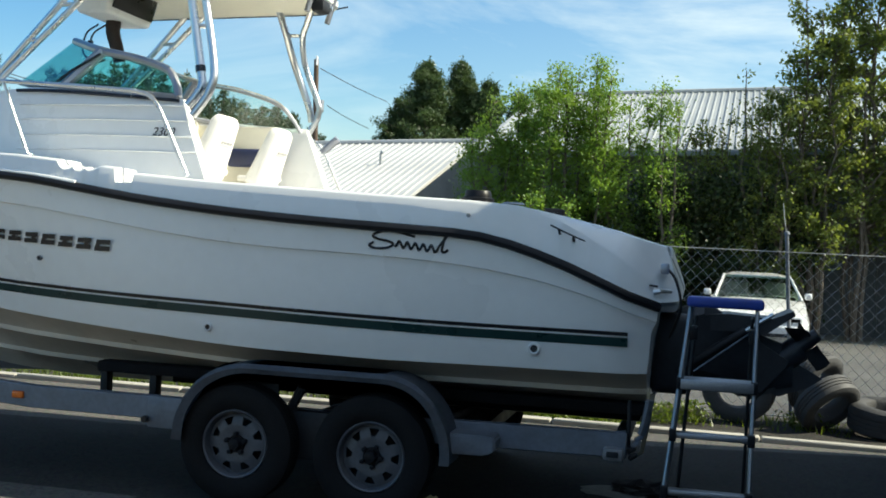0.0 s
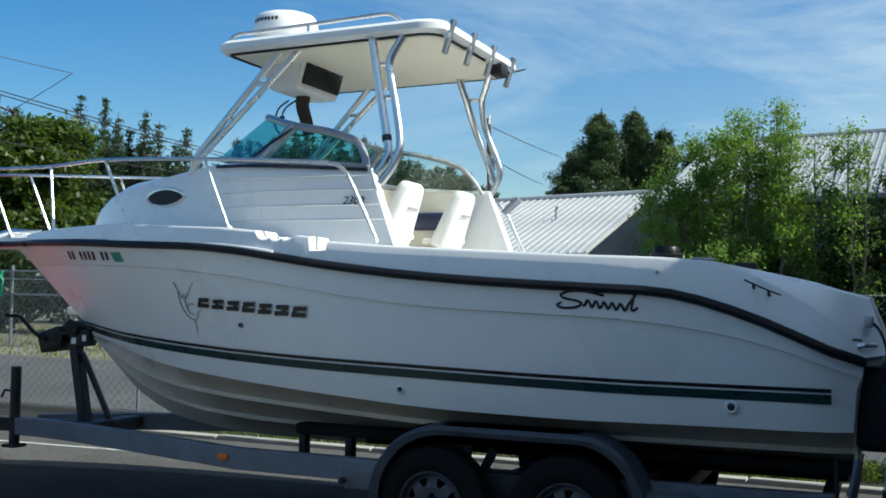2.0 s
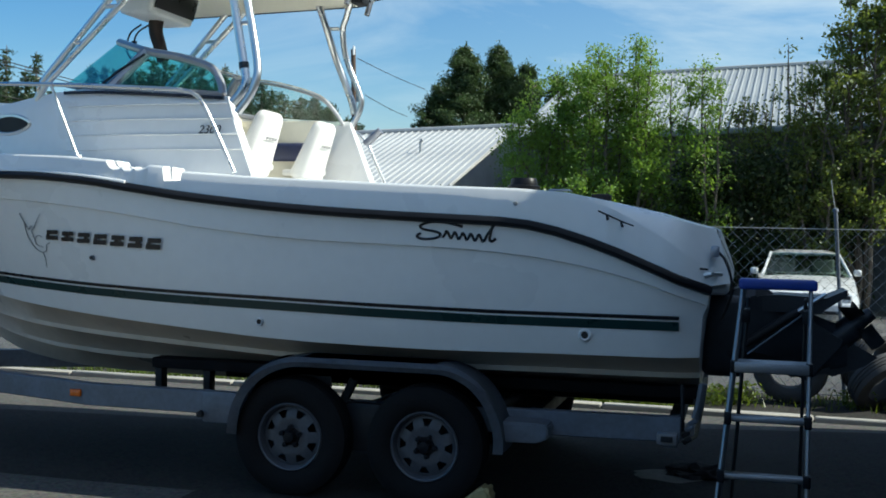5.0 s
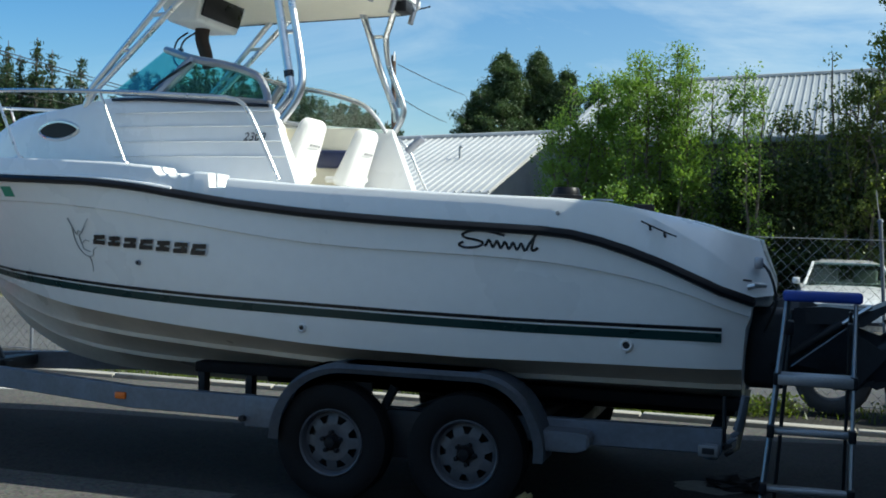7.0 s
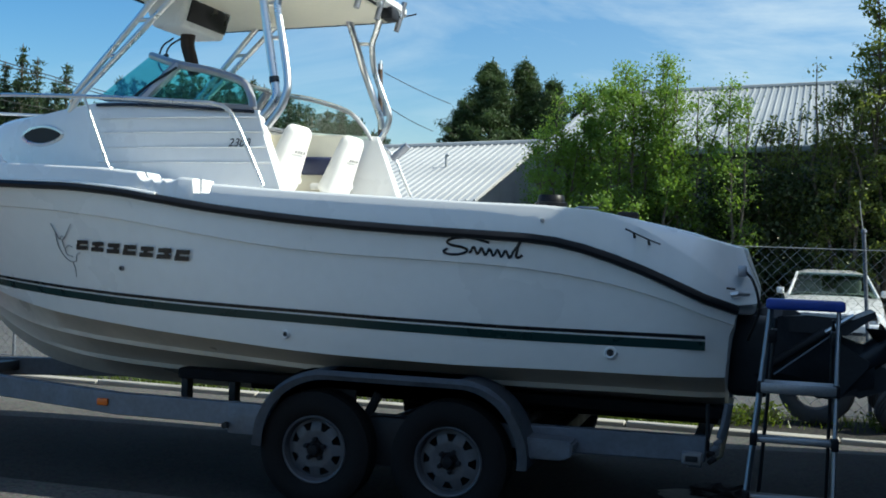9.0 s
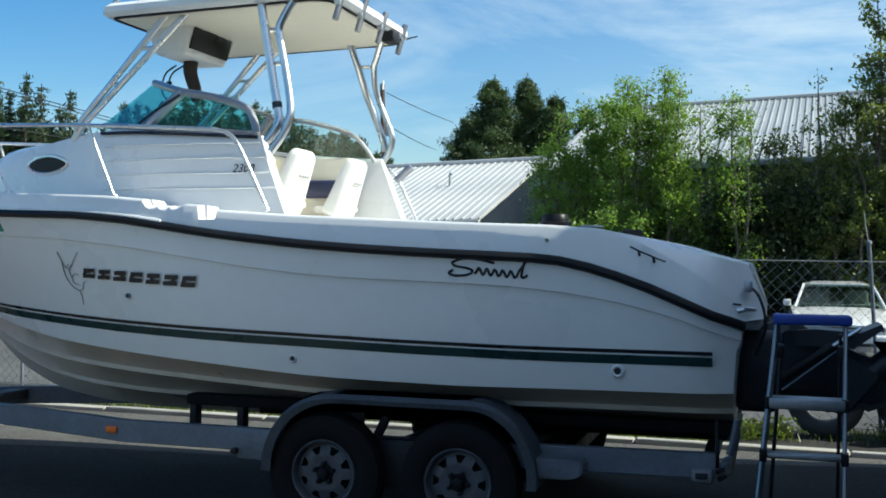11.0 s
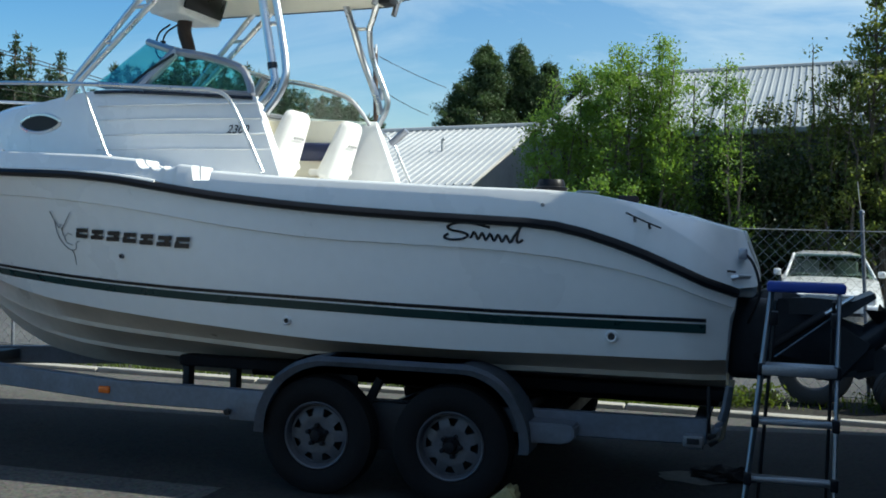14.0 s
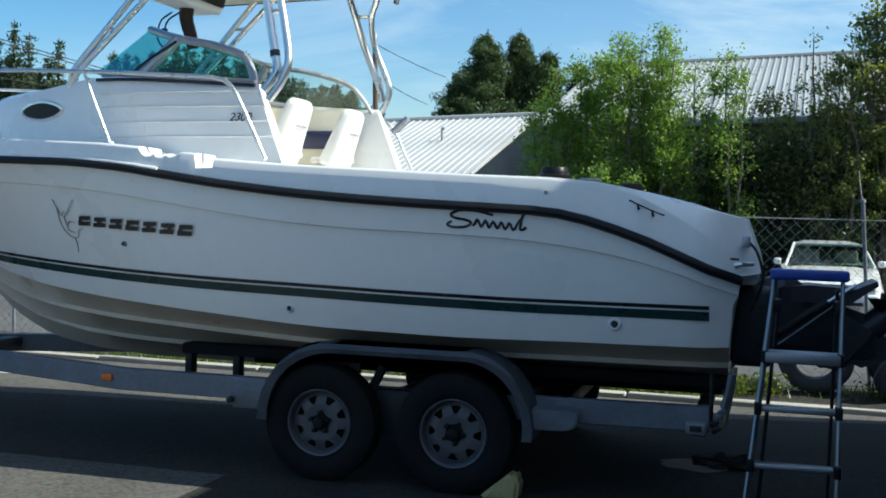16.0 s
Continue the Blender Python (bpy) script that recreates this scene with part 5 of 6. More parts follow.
def leaf_quads(c, length, width, g, droop=0.3):
    """One four-cornered leaf at each centre, turned at random."""
    n = len(c)
    d = g.normal(0, 1, (n, 3))
    d[:, 2] -= droop
    d /= np.linalg.norm(d, axis=1)[:, None]
    s = np.cross(d, g.normal(0, 1, (n, 3)))
    s /= np.linalg.norm(s, axis=1)[:, None] + 1e-9
    size = g.uniform(0.65, 1.25, (n, 1))
    d, s = d * length * size, s * width * size
    v = np.stack([c - d, c + s - d * 0.1, c + d, c - s - d * 0.1], 1)
    me = bpy.data.meshes.new("leaves")
    me.from_pydata(v.reshape(-1, 3).tolist(), [], np.arange(4 * n).reshape(-1, 4).tolist())
    return me


for k, (x, y, h) in enumerate(((0.72, 2.88, 0.12), (1.0, 2.86, 0.09), (1.3, 2.9, 0.08), (1.93, 3.2, 0.2), (2.2, 3.3, 0.22), (3.3, 3.6, 0.16), (-1.1, 2.95, 0.1), (-2.2, 2.95, 0.14), (-3.4, 3.0, 0.16))):
    from_mesh("weed", weed(x, y, h, 50 + k), WEED, None, "leafy green weed growing by the kerb", False, category="weed", kind="stuff")

# ---- chain-link fence ----
fence = thing("chain_link_fence", "galvanised chain-link fence with steel posts behind the boat", "fence")
FY, FX0, FX1, FH = 3.95, -9.0, 7.0, 1.66
for k, x in enumerate((-9.0, -6.45, -3.3, -0.1, 3.03, 6.2)):
    p = part("post", tubebm([(x + (0.13 if k == 4 else 0), FY, -0.05), (x, FY, FH + (0.16 if k == 4 else 0.06))], 0.019, 10), GALV, fence)
    part("post_cap", lathe(bmesh.new(), [(0.029, 0), (0.024, 0.024), (0, 0.036)], 10, Matrix.Translation((x, FY, FH + (0.16 if k == 4 else 0.06))) @ Matrix.Rotation(radians(90), 4, 'X')), GALV, p)
part("whip", tubebm([(3.03, FY, FH + 0.15), (3.0, FY, FH + 0.33), (2.985, FY, FH + 0.46)], 0.005, 5), WIRE, fence)


def mesh_wires(x0, x1, y, h, step, r, z0=0.04):
    """Two families of slanting wires with knuckled ends."""
    bm = bmesh.new()
    n = int((x1 - x0 + h) / step)
    for k in range(n):
        for sgn, off in ((1, -r), (-1, r)):
            a = x0 - h + k * step
            lo, hi = max(x0, a), min(x1, a + h)
            if hi - lo < 0.05:
                continue
            za, zb = z0 + (lo - a), z0 + (hi - a)
            if sgn < 0:
                za, zb = h + 2 * z0 - za, h + 2 * z0 - zb
            ext = 0.03 * (1 if zb > za else -1)
            tube(bm, [(lo, y + off, za), (hi + 0.012, y + off, zb + (ext if hi == a + h else 0))], r, 3, caps=False)
    return bm


def wire_part(*args):
    me = bpy.data.meshes.new("wire_mesh")
    b = mesh_wires(*args)
    b.to_mesh(me)
    b.free()
    return me


ob = from_mesh("wire_mesh", wire_part(FX0, FX1, FY - 0.04, FH - 0.04, 0.115, 0.0018), WIRE, fence, "diamond wire mesh", False, kind="stuff")
for z in (FH - 0.01, 0.06):
    part("tension_wire", tubebm([(FX0, FY - 0.03, z), (FX1, FY - 0.03, z)], 0.005, 5), WIRE, fence)

gate = thing("far_fence", "tall chain-link fence with rails across the lane", "fence")
GY = 14.1
for x in (-28, -25, -21.2, -19.0, -18.2, -15.4, -12.6):
    part("post", tubebm([(x, GY, 0), (x, GY, 2.0)], 0.04, 8), GALV, gate)
for z in (1.86, 1.28):
    part("rail", tubebm([(-28, GY, z), (-12.6, GY, z)], 0.026, 8), GALV, gate)
from_mesh("wire_mesh", wire_part(-28, -12.6, GY - 0.05, 1.8, 0.11, 0.005), WIRE, gate, "diamond wire mesh", False, kind="stuff")
part("ribbon", tubebm([(-18.45, GY - 0.06, 1.85), (-18.5, GY - 0.08, 1.72), (-18.42, GY - 0.08, 1.6), (-18.5, GY - 0.07, 1.2)], 0.035, 6, 12), mat("green_ribbon", (0.03, 0.42, 0.20), 0.6), gate, "green ribbon tied to the rail")
mailbox = thing("mailbox", "white mailbox on a wooden post beyond the lane", "mailbox", at=(-16.9, 14.9, 0))
part("post", boxbm((-0.05, -0.05, 0), (0.05, 0.05, 0.8), 0.01), WOOD, mailbox)
part("box", boxbm((-0.2, -0.09, 0.8), (0.2, 0.09, 0.99), 0.05, 3), WHITEP, mailbox)

# ---- discarded tyres ----
pile = (("upright_tyre", 2.64, 3.62, 0.345, (0, 12, -14), 0.345, 0.2), ("leaning_tyre", 3.34, 3.70, 0.42, (20, 0, 52), 0.31, 0.2), ("leaning_tyre", 3.42, 3.45, 0.27, (38, 0, 40), 0.30, 0.21), ("flat_tyre", 3.98, 3.5, 0.16, (96, 3, 0), 0.37, 0.27))
for k, (nm, x, y, z, rot, r, w) in enumerate(pile):
    t = part("discarded_tyre", tyre_mesh(r, w, r * 0.58, 32), OLDTYRE)
    t.matrix_world = pose(x, y, z + 0.01, *rot)
    tagged(t, ("worn grey tyre standing upright among weeds", "worn grey tyre leaning on the pile", "worn grey tyre leaning on the pile", "old tyre lying flat by the fence", "old tyre lying on another tyre")[k], "tyre", "discarded tyres")

# ---- buildings ----


def seam_roof(name, x0, x1, ye, ze, yr, zr, step, parent, roofing):
    """A slope of standing-seam sheets, each with a raised seam."""
    n = round((x1 - x0) / step)
    w = (x1 - x0) / n
    d = Vector((0, yr - ye, zr - ze)).normalized()
    nrm = Vector((0, -d.z, d.y))
    length = Vector((0, yr - ye, zr - ze)).length
    bm = bmesh.new()
    prof = [(0, 0.0), (w - 0.05, 0.0), (w - 0.04, 0.032), (w - 0.012, 0.032), (w, 0.0)]
    lo, hi = [], []
    for u, h in prof + [(w, -0.03), (0, -0.03)]:
        lo.append(bm.verts.new(Vector((u, 0, 0)) + nrm * h))
        hi.append(bm.verts.new(Vector((u, 0, 0)) + nrm * h + d * length))
    for j in range(len(lo)):
        k = (j + 1) % len(lo)
        bm.faces.new((lo[j], lo[k], hi[k], hi[j]))
    bm.faces.new(lo[::-1])
    bm.faces.new(hi)
    bmesh.ops.recalc_face_normals(bm, faces=bm.faces[:])
    me = bpy.data.meshes.new(name)
    bm.to_mesh(me)
    bm.free()
    me.materials.append(roofing)
    for k in range(n):
        ob = new(name, me)
        ob.parent = parent
        ob.location = (x0 + k * w, ye, ze)


def shed(name, label, x0, x1, ye, ze, yr, zr, step, wall_in=0.35, cladding=WALLM, roofing=ROOF, turn=None):
    house = thing(name, label, "building")
    if turn is not None:
        house.matrix_world = Matrix.Translation(turn) @ Matrix.Rotation(radians(-3), 4, 'Z') @ Matrix.Rotation(radians(-2), 4, 'Y') @ Matrix.Translation(-turn)
    yb = 2 * yr - ye
    roof = tagged(new("roof"))
    roof.parent = house
    seam_roof("roof_sheet", x0, x1, ye, ze, yr, zr, step, roof, roofing)
    bm = prism(bmesh.new(), [(0, 0), (0, 0.05), (yb - yr, ze - zr + 0.05), (yb - yr, ze - zr)], x1 - x0, Matrix.Translation((x1, yr, zr)) @ Matrix.Rotation(radians(90), 4, 'Z'))
    part("rear_slope", bm, roofing, roof)
    part("ridge_cap", tubebm([(x0 - 0.02, yr, zr + 0.03), (x1 + 0.02, yr, zr + 0.03)], 0.08, 8), roofing, roof)
    part("gutter", boxbm((x0, ye - 0.10, ze - 0.14), (x1, ye + 0.01, ze - 0.02), 0.02), roofing, roof)
    # walls with vertical ribs
    yw = ye + wall_in
    zt = ze - 0.05 + (zr - ze) / (yr - ye) * wall_in
    bm = boxbm((x0 + 0.15, yw, -0.1), (x1 - 0.15, yw + 0.2, zt))
    front = part("wall", bm, cladding, house, smooth=False)
    step_r = 0.6
    me = None
    k = 0
    while x0 + 0.4 + k * step_r < x1 - 0.2:
        if me is None:
            b = boxbm((-0.03, -0.03, 0.0), (0.03, 0.0, zt - 0.02), 0.008, 1)
            me = bpy.data.meshes.new("rib")
            b.to_mesh(me)
            b.free()
            me.materials.append(cladding)
        ob = new("rib", me)
        ob.parent = front
        ob.location = (x0 + 0.4 + k * step_r, yw, 0)
        k += 1
    for xx in (x0 + 0.15, x1 - 0.35):
        g = (zr - ze) / (yr - ye)
        bm = prism(bmesh.new(), [(yw + 0.2, -0.1), (yw + 0.2, zt - 0.02), (yr, zr - 0.06), (yb - wall_in, zt - 0.02), (yb - wall_in, -0.1)], 0.2, Matrix.Translation((xx + 0.2, 0, 0)) @ Matrix.Rotation(radians(90), 4, 'Z'))
        part("gable_wall", bm, cladding, house, smooth=False)
    return house


left_shed = shed("metal_roofed_shed", "low building with a pale standing-seam metal roof", -14.5, -3.89, 16.6, 2.50, 22.7, 4.36, 0.2, turn=Vector((-3.89, 22.7, 4.36)))
bm = tubebm([(-5.77, 20.0, 3.47), (-5.77, 20.0, 3.84)], 0.035, 10)
tube(bm, [(-5.77, 20.0, 3.83), (-5.71, 20.0, 3.87)], 0.045, 10)
part("roof_vent", bm, ROOF, left_shed)
# hall cladding darkened to carry the shade on its wall
shed("metal_roofed_hall", "long hall with pale metal roof and shaded wall", -2.7, 22.0, 17.0, 3.86, 25.0, 6.24, 0.17, roofing=mat("dull_metal_roofing", (0.33, 0.35, 0.355), 0.5, 0.1, var=0.1, scale=0.8, fine=9), turn=Vector((3.57, 25.0, 6.24)), cladding=mat("shaded_wall_cladding", (0.13, 0.14, 0.14), 0.65, var=0.16, scale=0.9, fine=12))

# unseen block, added so that its shadow covers the stern
blocker = thing("workshop", "unseen plain block added to cast the shadow over the stern", "building")
part("wall", boxbm((4.3, -16.0, -0.1), (13.0, 2.577, 4.831), 0.03), DARKWALL, blocker, smooth=False)
part("roof", boxbm((4.45, -15.9, 4.832), (12.9, 2.45, 4.95), 0.03), ROOF, blocker)

# unseen block behind the camera, added to hold back sky light
back = thing("storage_hall", "unseen plain block added to cut sky light on the yard", "building")
part("wall", boxbm((-9.0, -22.0, -0.1), (5.2, -14.0, 3.2), 0.03), WALLM, back, smooth=False)
part("roof", boxbm((-9.1, -22.1, 3.2), (5.3, -13.9, 3.35), 0.03), ROOF, back)

# ---- utility pole and wires ----
pole = thing("utility_pole", "dark wooden utility pole behind the sheds", "utility pole")
part("pole", tubebm([(-10.4, 28, 0), (-10.66, 28, 7.5)], (0.11, 0.08), 12), POLEW, pole)
part("transformer", tubebm([(-10.35, 27.8, 5.7), (-10.35, 27.8, 6.1)], 0.1, 14), ALU, pole)
for x in (-10.6,):
    part("insulator", tubebm([(x, 27.9, 7.3), (x, 27.9, 7.6)], 0.04, 8), WHITEP, pole)


def wire_line(a, b, sag, r=0.016):
    a, b = Vector(a), Vector(b)
    pts = [a.lerp(b, u) - Vector((0, 0, sag * 4 * u * (1 - u))) for u in (k / 16 for k in range(17))]
    ob = part("overhead_wire", tubebm(pts, r, 5), CABLE)
    return tagged(ob, "thin dark overhead wire sagging between poles", "wire", "overhead wires")


wire_line((-10.5, 28, 7.2), (-11.6, 40, 7.66), 0.05, 0.014)
wire_line((-10.2, 28, 5.95), (-12.4, 40, 6.44), 0.05, 0.014)
wire_line((-23.6, 10, 7.95), (-25.1, 34, 7.38), 0.06, 0.02)
wire_line((-23.6, 10, 7.84), (-25.1, 34, 7.24), 0.06, 0.02)
wire_line((-23.5, 10, 6.1), (-25.1, 34, 6.23), 0.1, 0.016)
wire_line((-27.2, 16, 9.5), (-25.2, 24, 9.13), 0.05, 0.014)
wire_line((-25.2, 24, 9.13), (-30.3, 26, 8.16), 0.05, 0.014)
lamp_pole = thing("street_lamp", "street lamp with a pale head among the trees", "street lamp")
part("pole", tubebm([(-31.2, 27.5, 0), (-31.2, 27.5, 8.5), (-31.0, 26.2, 8.62)], 0.06, 8), POLEW, lamp_pole)
part("lamp_head", boxbm((-31.2, 25.8, 8.42), (-30.7, 26.2, 8.6), 0.06, 3), WHITEP, lamp_pole)

# ---- trees ----


def limb_points(a, b, g, n=6, wob=0.08):
    a, b = np.array(a), np.array(b)
    L = np.linalg.norm(b - a)
    pts = [a + (b - a) * k / (n - 1) + (g.normal(0, wob * L / n, 3) if 0 < k < n - 1 else 0) for k in range(n)]
    return pts


def broad_tree(x, y, h, spread, seed, leaves, leaf=0.055, low=0.22, material=LEAF, label="", name="young_tree", stems=3, clump=0.34, slim=1.0, narrow=0.55, tall=0.8):
    """Several leaning stems, side limbs and clumps of separate leaves round the twigs."""
    g = np.random.default_rng(seed)
    tree = thing(name, label, "tree", "trees behind the fence" if y < 18 else "", at=(x, y, 0))
    bm = bmesh.new()
    tips = []
    for s in range(stems):
        a = 2 * math.pi * s / stems + g.uniform(0, 1)
        lean = spread * g.uniform(0.15, 0.55) * (0 if stems == 1 else 1)
        hs = h * g.uniform(0.78, 1.0) if s else h
        top = (math.cos(a) * lean, math.sin(a) * lean * 0.7, hs)
        pts = limb_points((math.cos(a) * 0.12, math.sin(a) * 0.12, -0.05), top, g, 9, 0.10)
        tube(bm, pts, (0.018 * h * 0.55 / stems ** 0.5 + 0.02, 0.008), 7)
        nl = int(13 * hs / 4)
        for k in range(nl):
            u = low + (0.98 - low) * (k + g.uniform(0, 1)) / nl
            i = min(int(u * 8), 7)
            f = u * 8 - i
            base = pts[i] * (1 - f) + pts[i + 1] * f
            b = g.uniform(0, 2 * math.pi)
            reach = spread * (0.35 + 0.65 * math.sin(math.pi * min(1, 0.18 + u * 0.85)) ** 0.8) * g.uniform(0.45, 1.0) * slim
            end = base + np.array([math.cos(b) * reach, math.sin(b) * reach * 0.8, reach * g.uniform(0.25, 1.0)])
            lp = limb_points(base, end, g, 5, 0.12)
            tube(bm, lp, (0.012 + 0.003 * h, 0.004), 4)
            for q in (0.35, 0.55, 0.75, 0.9, 1.0):
                j = min(int(q * 4), 3)
                tips.append(lp[j] * (1 - (q * 4 - j)) + lp[j + 1] * (q * 4 - j))
        tips += [pts[-1], pts[-2] * 0.5 + pts[-1] * 0.5]
    part("trunk", bm, BARK, tree)
    tips = np.array(tips)
    weight = g.uniform(0.1, 1.0, len(tips)) ** 1.6
    which = g.choice(len(tips), leaves, p=weight / weight.sum())
    c = tips[which] + np.clip(g.normal(0, 1, (leaves, 3)), -1.7, 1.7) * clump * g.uniform(0.35, 1.0, len(tips))[which][:, None] * (1, 1, tall)
    c = c[c[:, 2] > 0.15]
    from_mesh("crown", leaf_quads(c, leaf, leaf * narrow, g, 0.3 if narrow > 0.3 else -0.6), material, tree, smooth=False)
    return tree


def conifer(x, y, h, spread, seed, needles, material=NEEDLE, label="", name="fir_tree", low=0.08, size=0.2, ragged=0.35, dome=False):
    """A straight trunk with tiers of drooping boughs and needle sprays."""
    g = np.random.default_rng(seed)
    tree = thing(name, label, "tree", "firs on the skyline" if name == "fir_tree" else "", at=(x, y, 0))
    bm = tubebm([(0, 0, 0), (g.normal(0, 0.05), 0, h * 0.5), (0, 0, h)], (0.02 * h, 0.02), 7)
    part("trunk", bm, BARK, tree)
    bm = bmesh.new()
    cs = []
    z = h * low
    while z < h * 0.985:
        u = z / h
        for k in range(5):
            a = g.uniform(0, 2 * math.pi)
            r = spread * ((1 - u) ** 0.6 * (0.8 + 0.2 * math.sin(11 * u + x)) if dome else (1 - u) ** 0.8) * g.uniform(1 - ragged, 1 + ragged * 0.5) + 0.08
            b0, b1 = np.array([0, 0, z]), np.array([math.cos(a) * r, math.sin(a) * r, z + r * (g.uniform(0.1, 0.5) if dome else -g.uniform(0.0, 0.35))])
            tube(bm, [b0, (b0 + b1) / 2 + (0, 0, 0.06 * r), b1], (0.03, 0.01), 3, caps=False)
            m = max(6, int(needles * r / spread / 14))
            t = g.uniform(0.1, 1.05, m) ** 0.8
            p = b0 + (b1 - b0) * t[:, None] + g.normal(0, 1, (m, 3)) * (0.10 + 0.09 * r) * (1, 1, 0.6)
            cs.append(p)
        z += h * g.uniform(0.018, 0.034)
    tagged(part("boughs", bm, BARK, tree), kind="stuff")
    from_mesh("crown", leaf_quads(np.concatenate(cs), size, size * 0.26, g, -0.3 if dome else 0.5), material, tree, smooth=False)
    return tree


def pine(x, y, h, spread, seed, limbs, label):
    """A bushy pine: irregular upswept limbs, each ending in flattened tufts of needles."""
    g = np.random.default_rng(seed)
    tree = thing("pine_tree", label, "tree", "pines behind the shed", at=(x, y, 0))
    part("trunk", tubebm([(0, 0, 0), (g.normal(0, 0.08), 0, h * 0.5), (0, 0, h)], (0.018 * h, 0.02), 7), BARK, tree)
    bm, cs = bmesh.new(), []
    for k in range(limbs):
        u = 0.2 + 0.8 * (k + g.uniform(0, 1)) / limbs
        a, r = g.uniform(0, 2 * math.pi), spread * (1.0 - u) ** 0.85 * g.uniform(0.45, 1.3) + 0.1
        b0 = np.array([0, 0, u * h - 0.15 * r])
        b1 = np.array([math.cos(a) * r, math.sin(a) * r, u * h + r * g.uniform(-0.05, 0.3)])
        tube(bm, [b0, (b0 + b1) / 2 - (0, 0, 0.05 * r), b1], (0.03, 0.01), 3, caps=False)
        for q in (0.4, 0.6, 0.8, 1.0):
            m = int(g.uniform(40, 95))
            c = b0 + (b1 - b0) * q + g.normal(0, 0.09, 3)
            cs.append(c + np.clip(g.normal(0, 1, (m, 3)), -1.8, 1.8) * g.uniform(0.06, 0.17) * np.array([1.2, 1.2, 0.8]))
    cs.append(np.array([0, 0, h]) + g.normal(0, 1, (60, 3)) * (0.06, 0.06, 0.22))
    tagged(part("boughs", bm, BARK, tree), kind="stuff")
    from_mesh("crown", leaf_quads(np.concatenate(cs), 0.085, 0.02, g, -0.5), PINEN, tree, smooth=False)
    return tree


YL = "young leafy tree with thin stems beside the metal building"
for k, (x, h, sp, n, st) in enumerate(((-2.05, 4.5, 0.5, 5200, 3), (-1.62, 4.75, 0.55, 6600, 3), (-1.2, 4.85, 0.55, 6600, 3), (-0.78, 5.1, 0.55, 6600, 3), (-0.4, 5.0, 0.5, 5600, 3), (0.0, 5.4, 0.48, 6200, 3), (0.32, 5.0, 0.5, 3600, 2), (0.72, 4.6, 0.36, 1700, 2), (1.22, 4.85, 0.46, 2600, 2), (1.6, 4.4, 0.36, 1300, 2))):
    broad_tree(x, 14.4 + 0.25 * (k % 3), h, sp, 20 + k, int(n * 1.6), 0.032, 0.14 if x < 0.2 else 0.34, LEAF, YL, stems=st, clump=0.19)
for k, (x, y, h, sp, n, st) in enumerate(((2.05, 15.2, 4.2, 0.45, 2200, 3), (2.6, 15.2, 4.3, 0.45, 2400, 3), (2.97, 15.0, 5.2, 0.13, 500, 1), (3.35, 15.1, 4.8, 0.5, 5200, 3), (3.8, 15.1, 5.5, 0.6, 7000, 3), (4.45, 15.3, 7.0, 0.85, 11000, 5), (5.3, 15.7, 8.2, 1.0, 13000, 5), (6.5, 16.0, 8.3, 1.1, 12000, 5), (8.2, 16.1, 7.6, 1.1, 8000, 4))):
    broad_tree(x, y, h, sp, 35 + k, n, 0.046 if x > 4.2 else 0.038, 0.22 if x > 4.2 else 0.14, LEAFM, YL, stems=st, clump=0.15)
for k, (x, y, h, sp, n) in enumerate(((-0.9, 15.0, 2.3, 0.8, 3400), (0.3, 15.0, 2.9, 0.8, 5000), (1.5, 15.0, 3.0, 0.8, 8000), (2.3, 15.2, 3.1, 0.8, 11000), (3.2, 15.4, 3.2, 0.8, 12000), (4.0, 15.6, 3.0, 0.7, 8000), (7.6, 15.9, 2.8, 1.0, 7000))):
    broad_tree(x, y, h, sp, 50 + k, n, 0.048, 0.05, LEAFD, "green shrub against the shaded wall, deep shade put into its leaves", "shrub", 4, 0.3)
for k, (x, y, h, sp, n) in enumerate(((-1.7, 12.6, 2.3, 0.4, 1500), (-1.0, 12.4, 2.4, 0.45, 1700), (-0.2, 12.6, 2.4, 0.4, 1500))):
    broad_tree(x, y, h, sp, 62 + k, int(n * 1.3), 0.034, 0.08, LEAF, YL, stems=3, clump=0.16)
PL = "dark bushy pine behind the low shed"
for k, (x, y, h, sp, n) in enumerate(((-9.25, 38, 8.95, 4.3, 300), (-8.0, 38.8, 9.05, 3.0, 220), (-6.65, 38.4, 8.3, 2.4, 130), (-10.7, 38.4, 7.0, 2.2, 100), (-5.4, 39.0, 7.8, 2.0, 100))):
    pine(x, y, h, sp, 70 + k, n, PL)
FL = "tall dark fir on the distant skyline"
rngt = random.Random(9)
SKYLINE = [(-48, 12.6), (-41, 12.2), (-38.5, 11.6), (-36, 10.7), (-31, 10.2), (-28, 10.6), (-26, 10.4), (-23, 9.5), (-20.5, 8.7), (-19, 8.1), (-17, 7.1), (-12, 6.2)]
firs = []
x = -48.0
while x < -12.0:
    y = 47 + rngt.uniform(-3, 4)
    firs.append((x * (y + 7.2) / 54.2, y, (tab(x, SKYLINE) - rngt.choice((1.0, 1.4, 1.8, 2.2, 2.6) if x < -34 else (0.1, 0.4, 0.8, 1.2))) * (y + 7.2) / 54.2))
    x += rngt.uniform(0.55, 0.95)
firs += [(-44.58, 47, 13.3), (-42.72, 47, 13.0), (-42.1, 47.5, 12.1), (-39.68, 47, 12.15), (-39.1, 47.6, 11.5), (-36.67, 47, 11.0), (-29.2, 47, 10.6), (-27.9, 48, 10.4), (-24.9, 47, 10.1), (-19.6, 47, 8.3), (-18.9, 47.5, 7.9)]
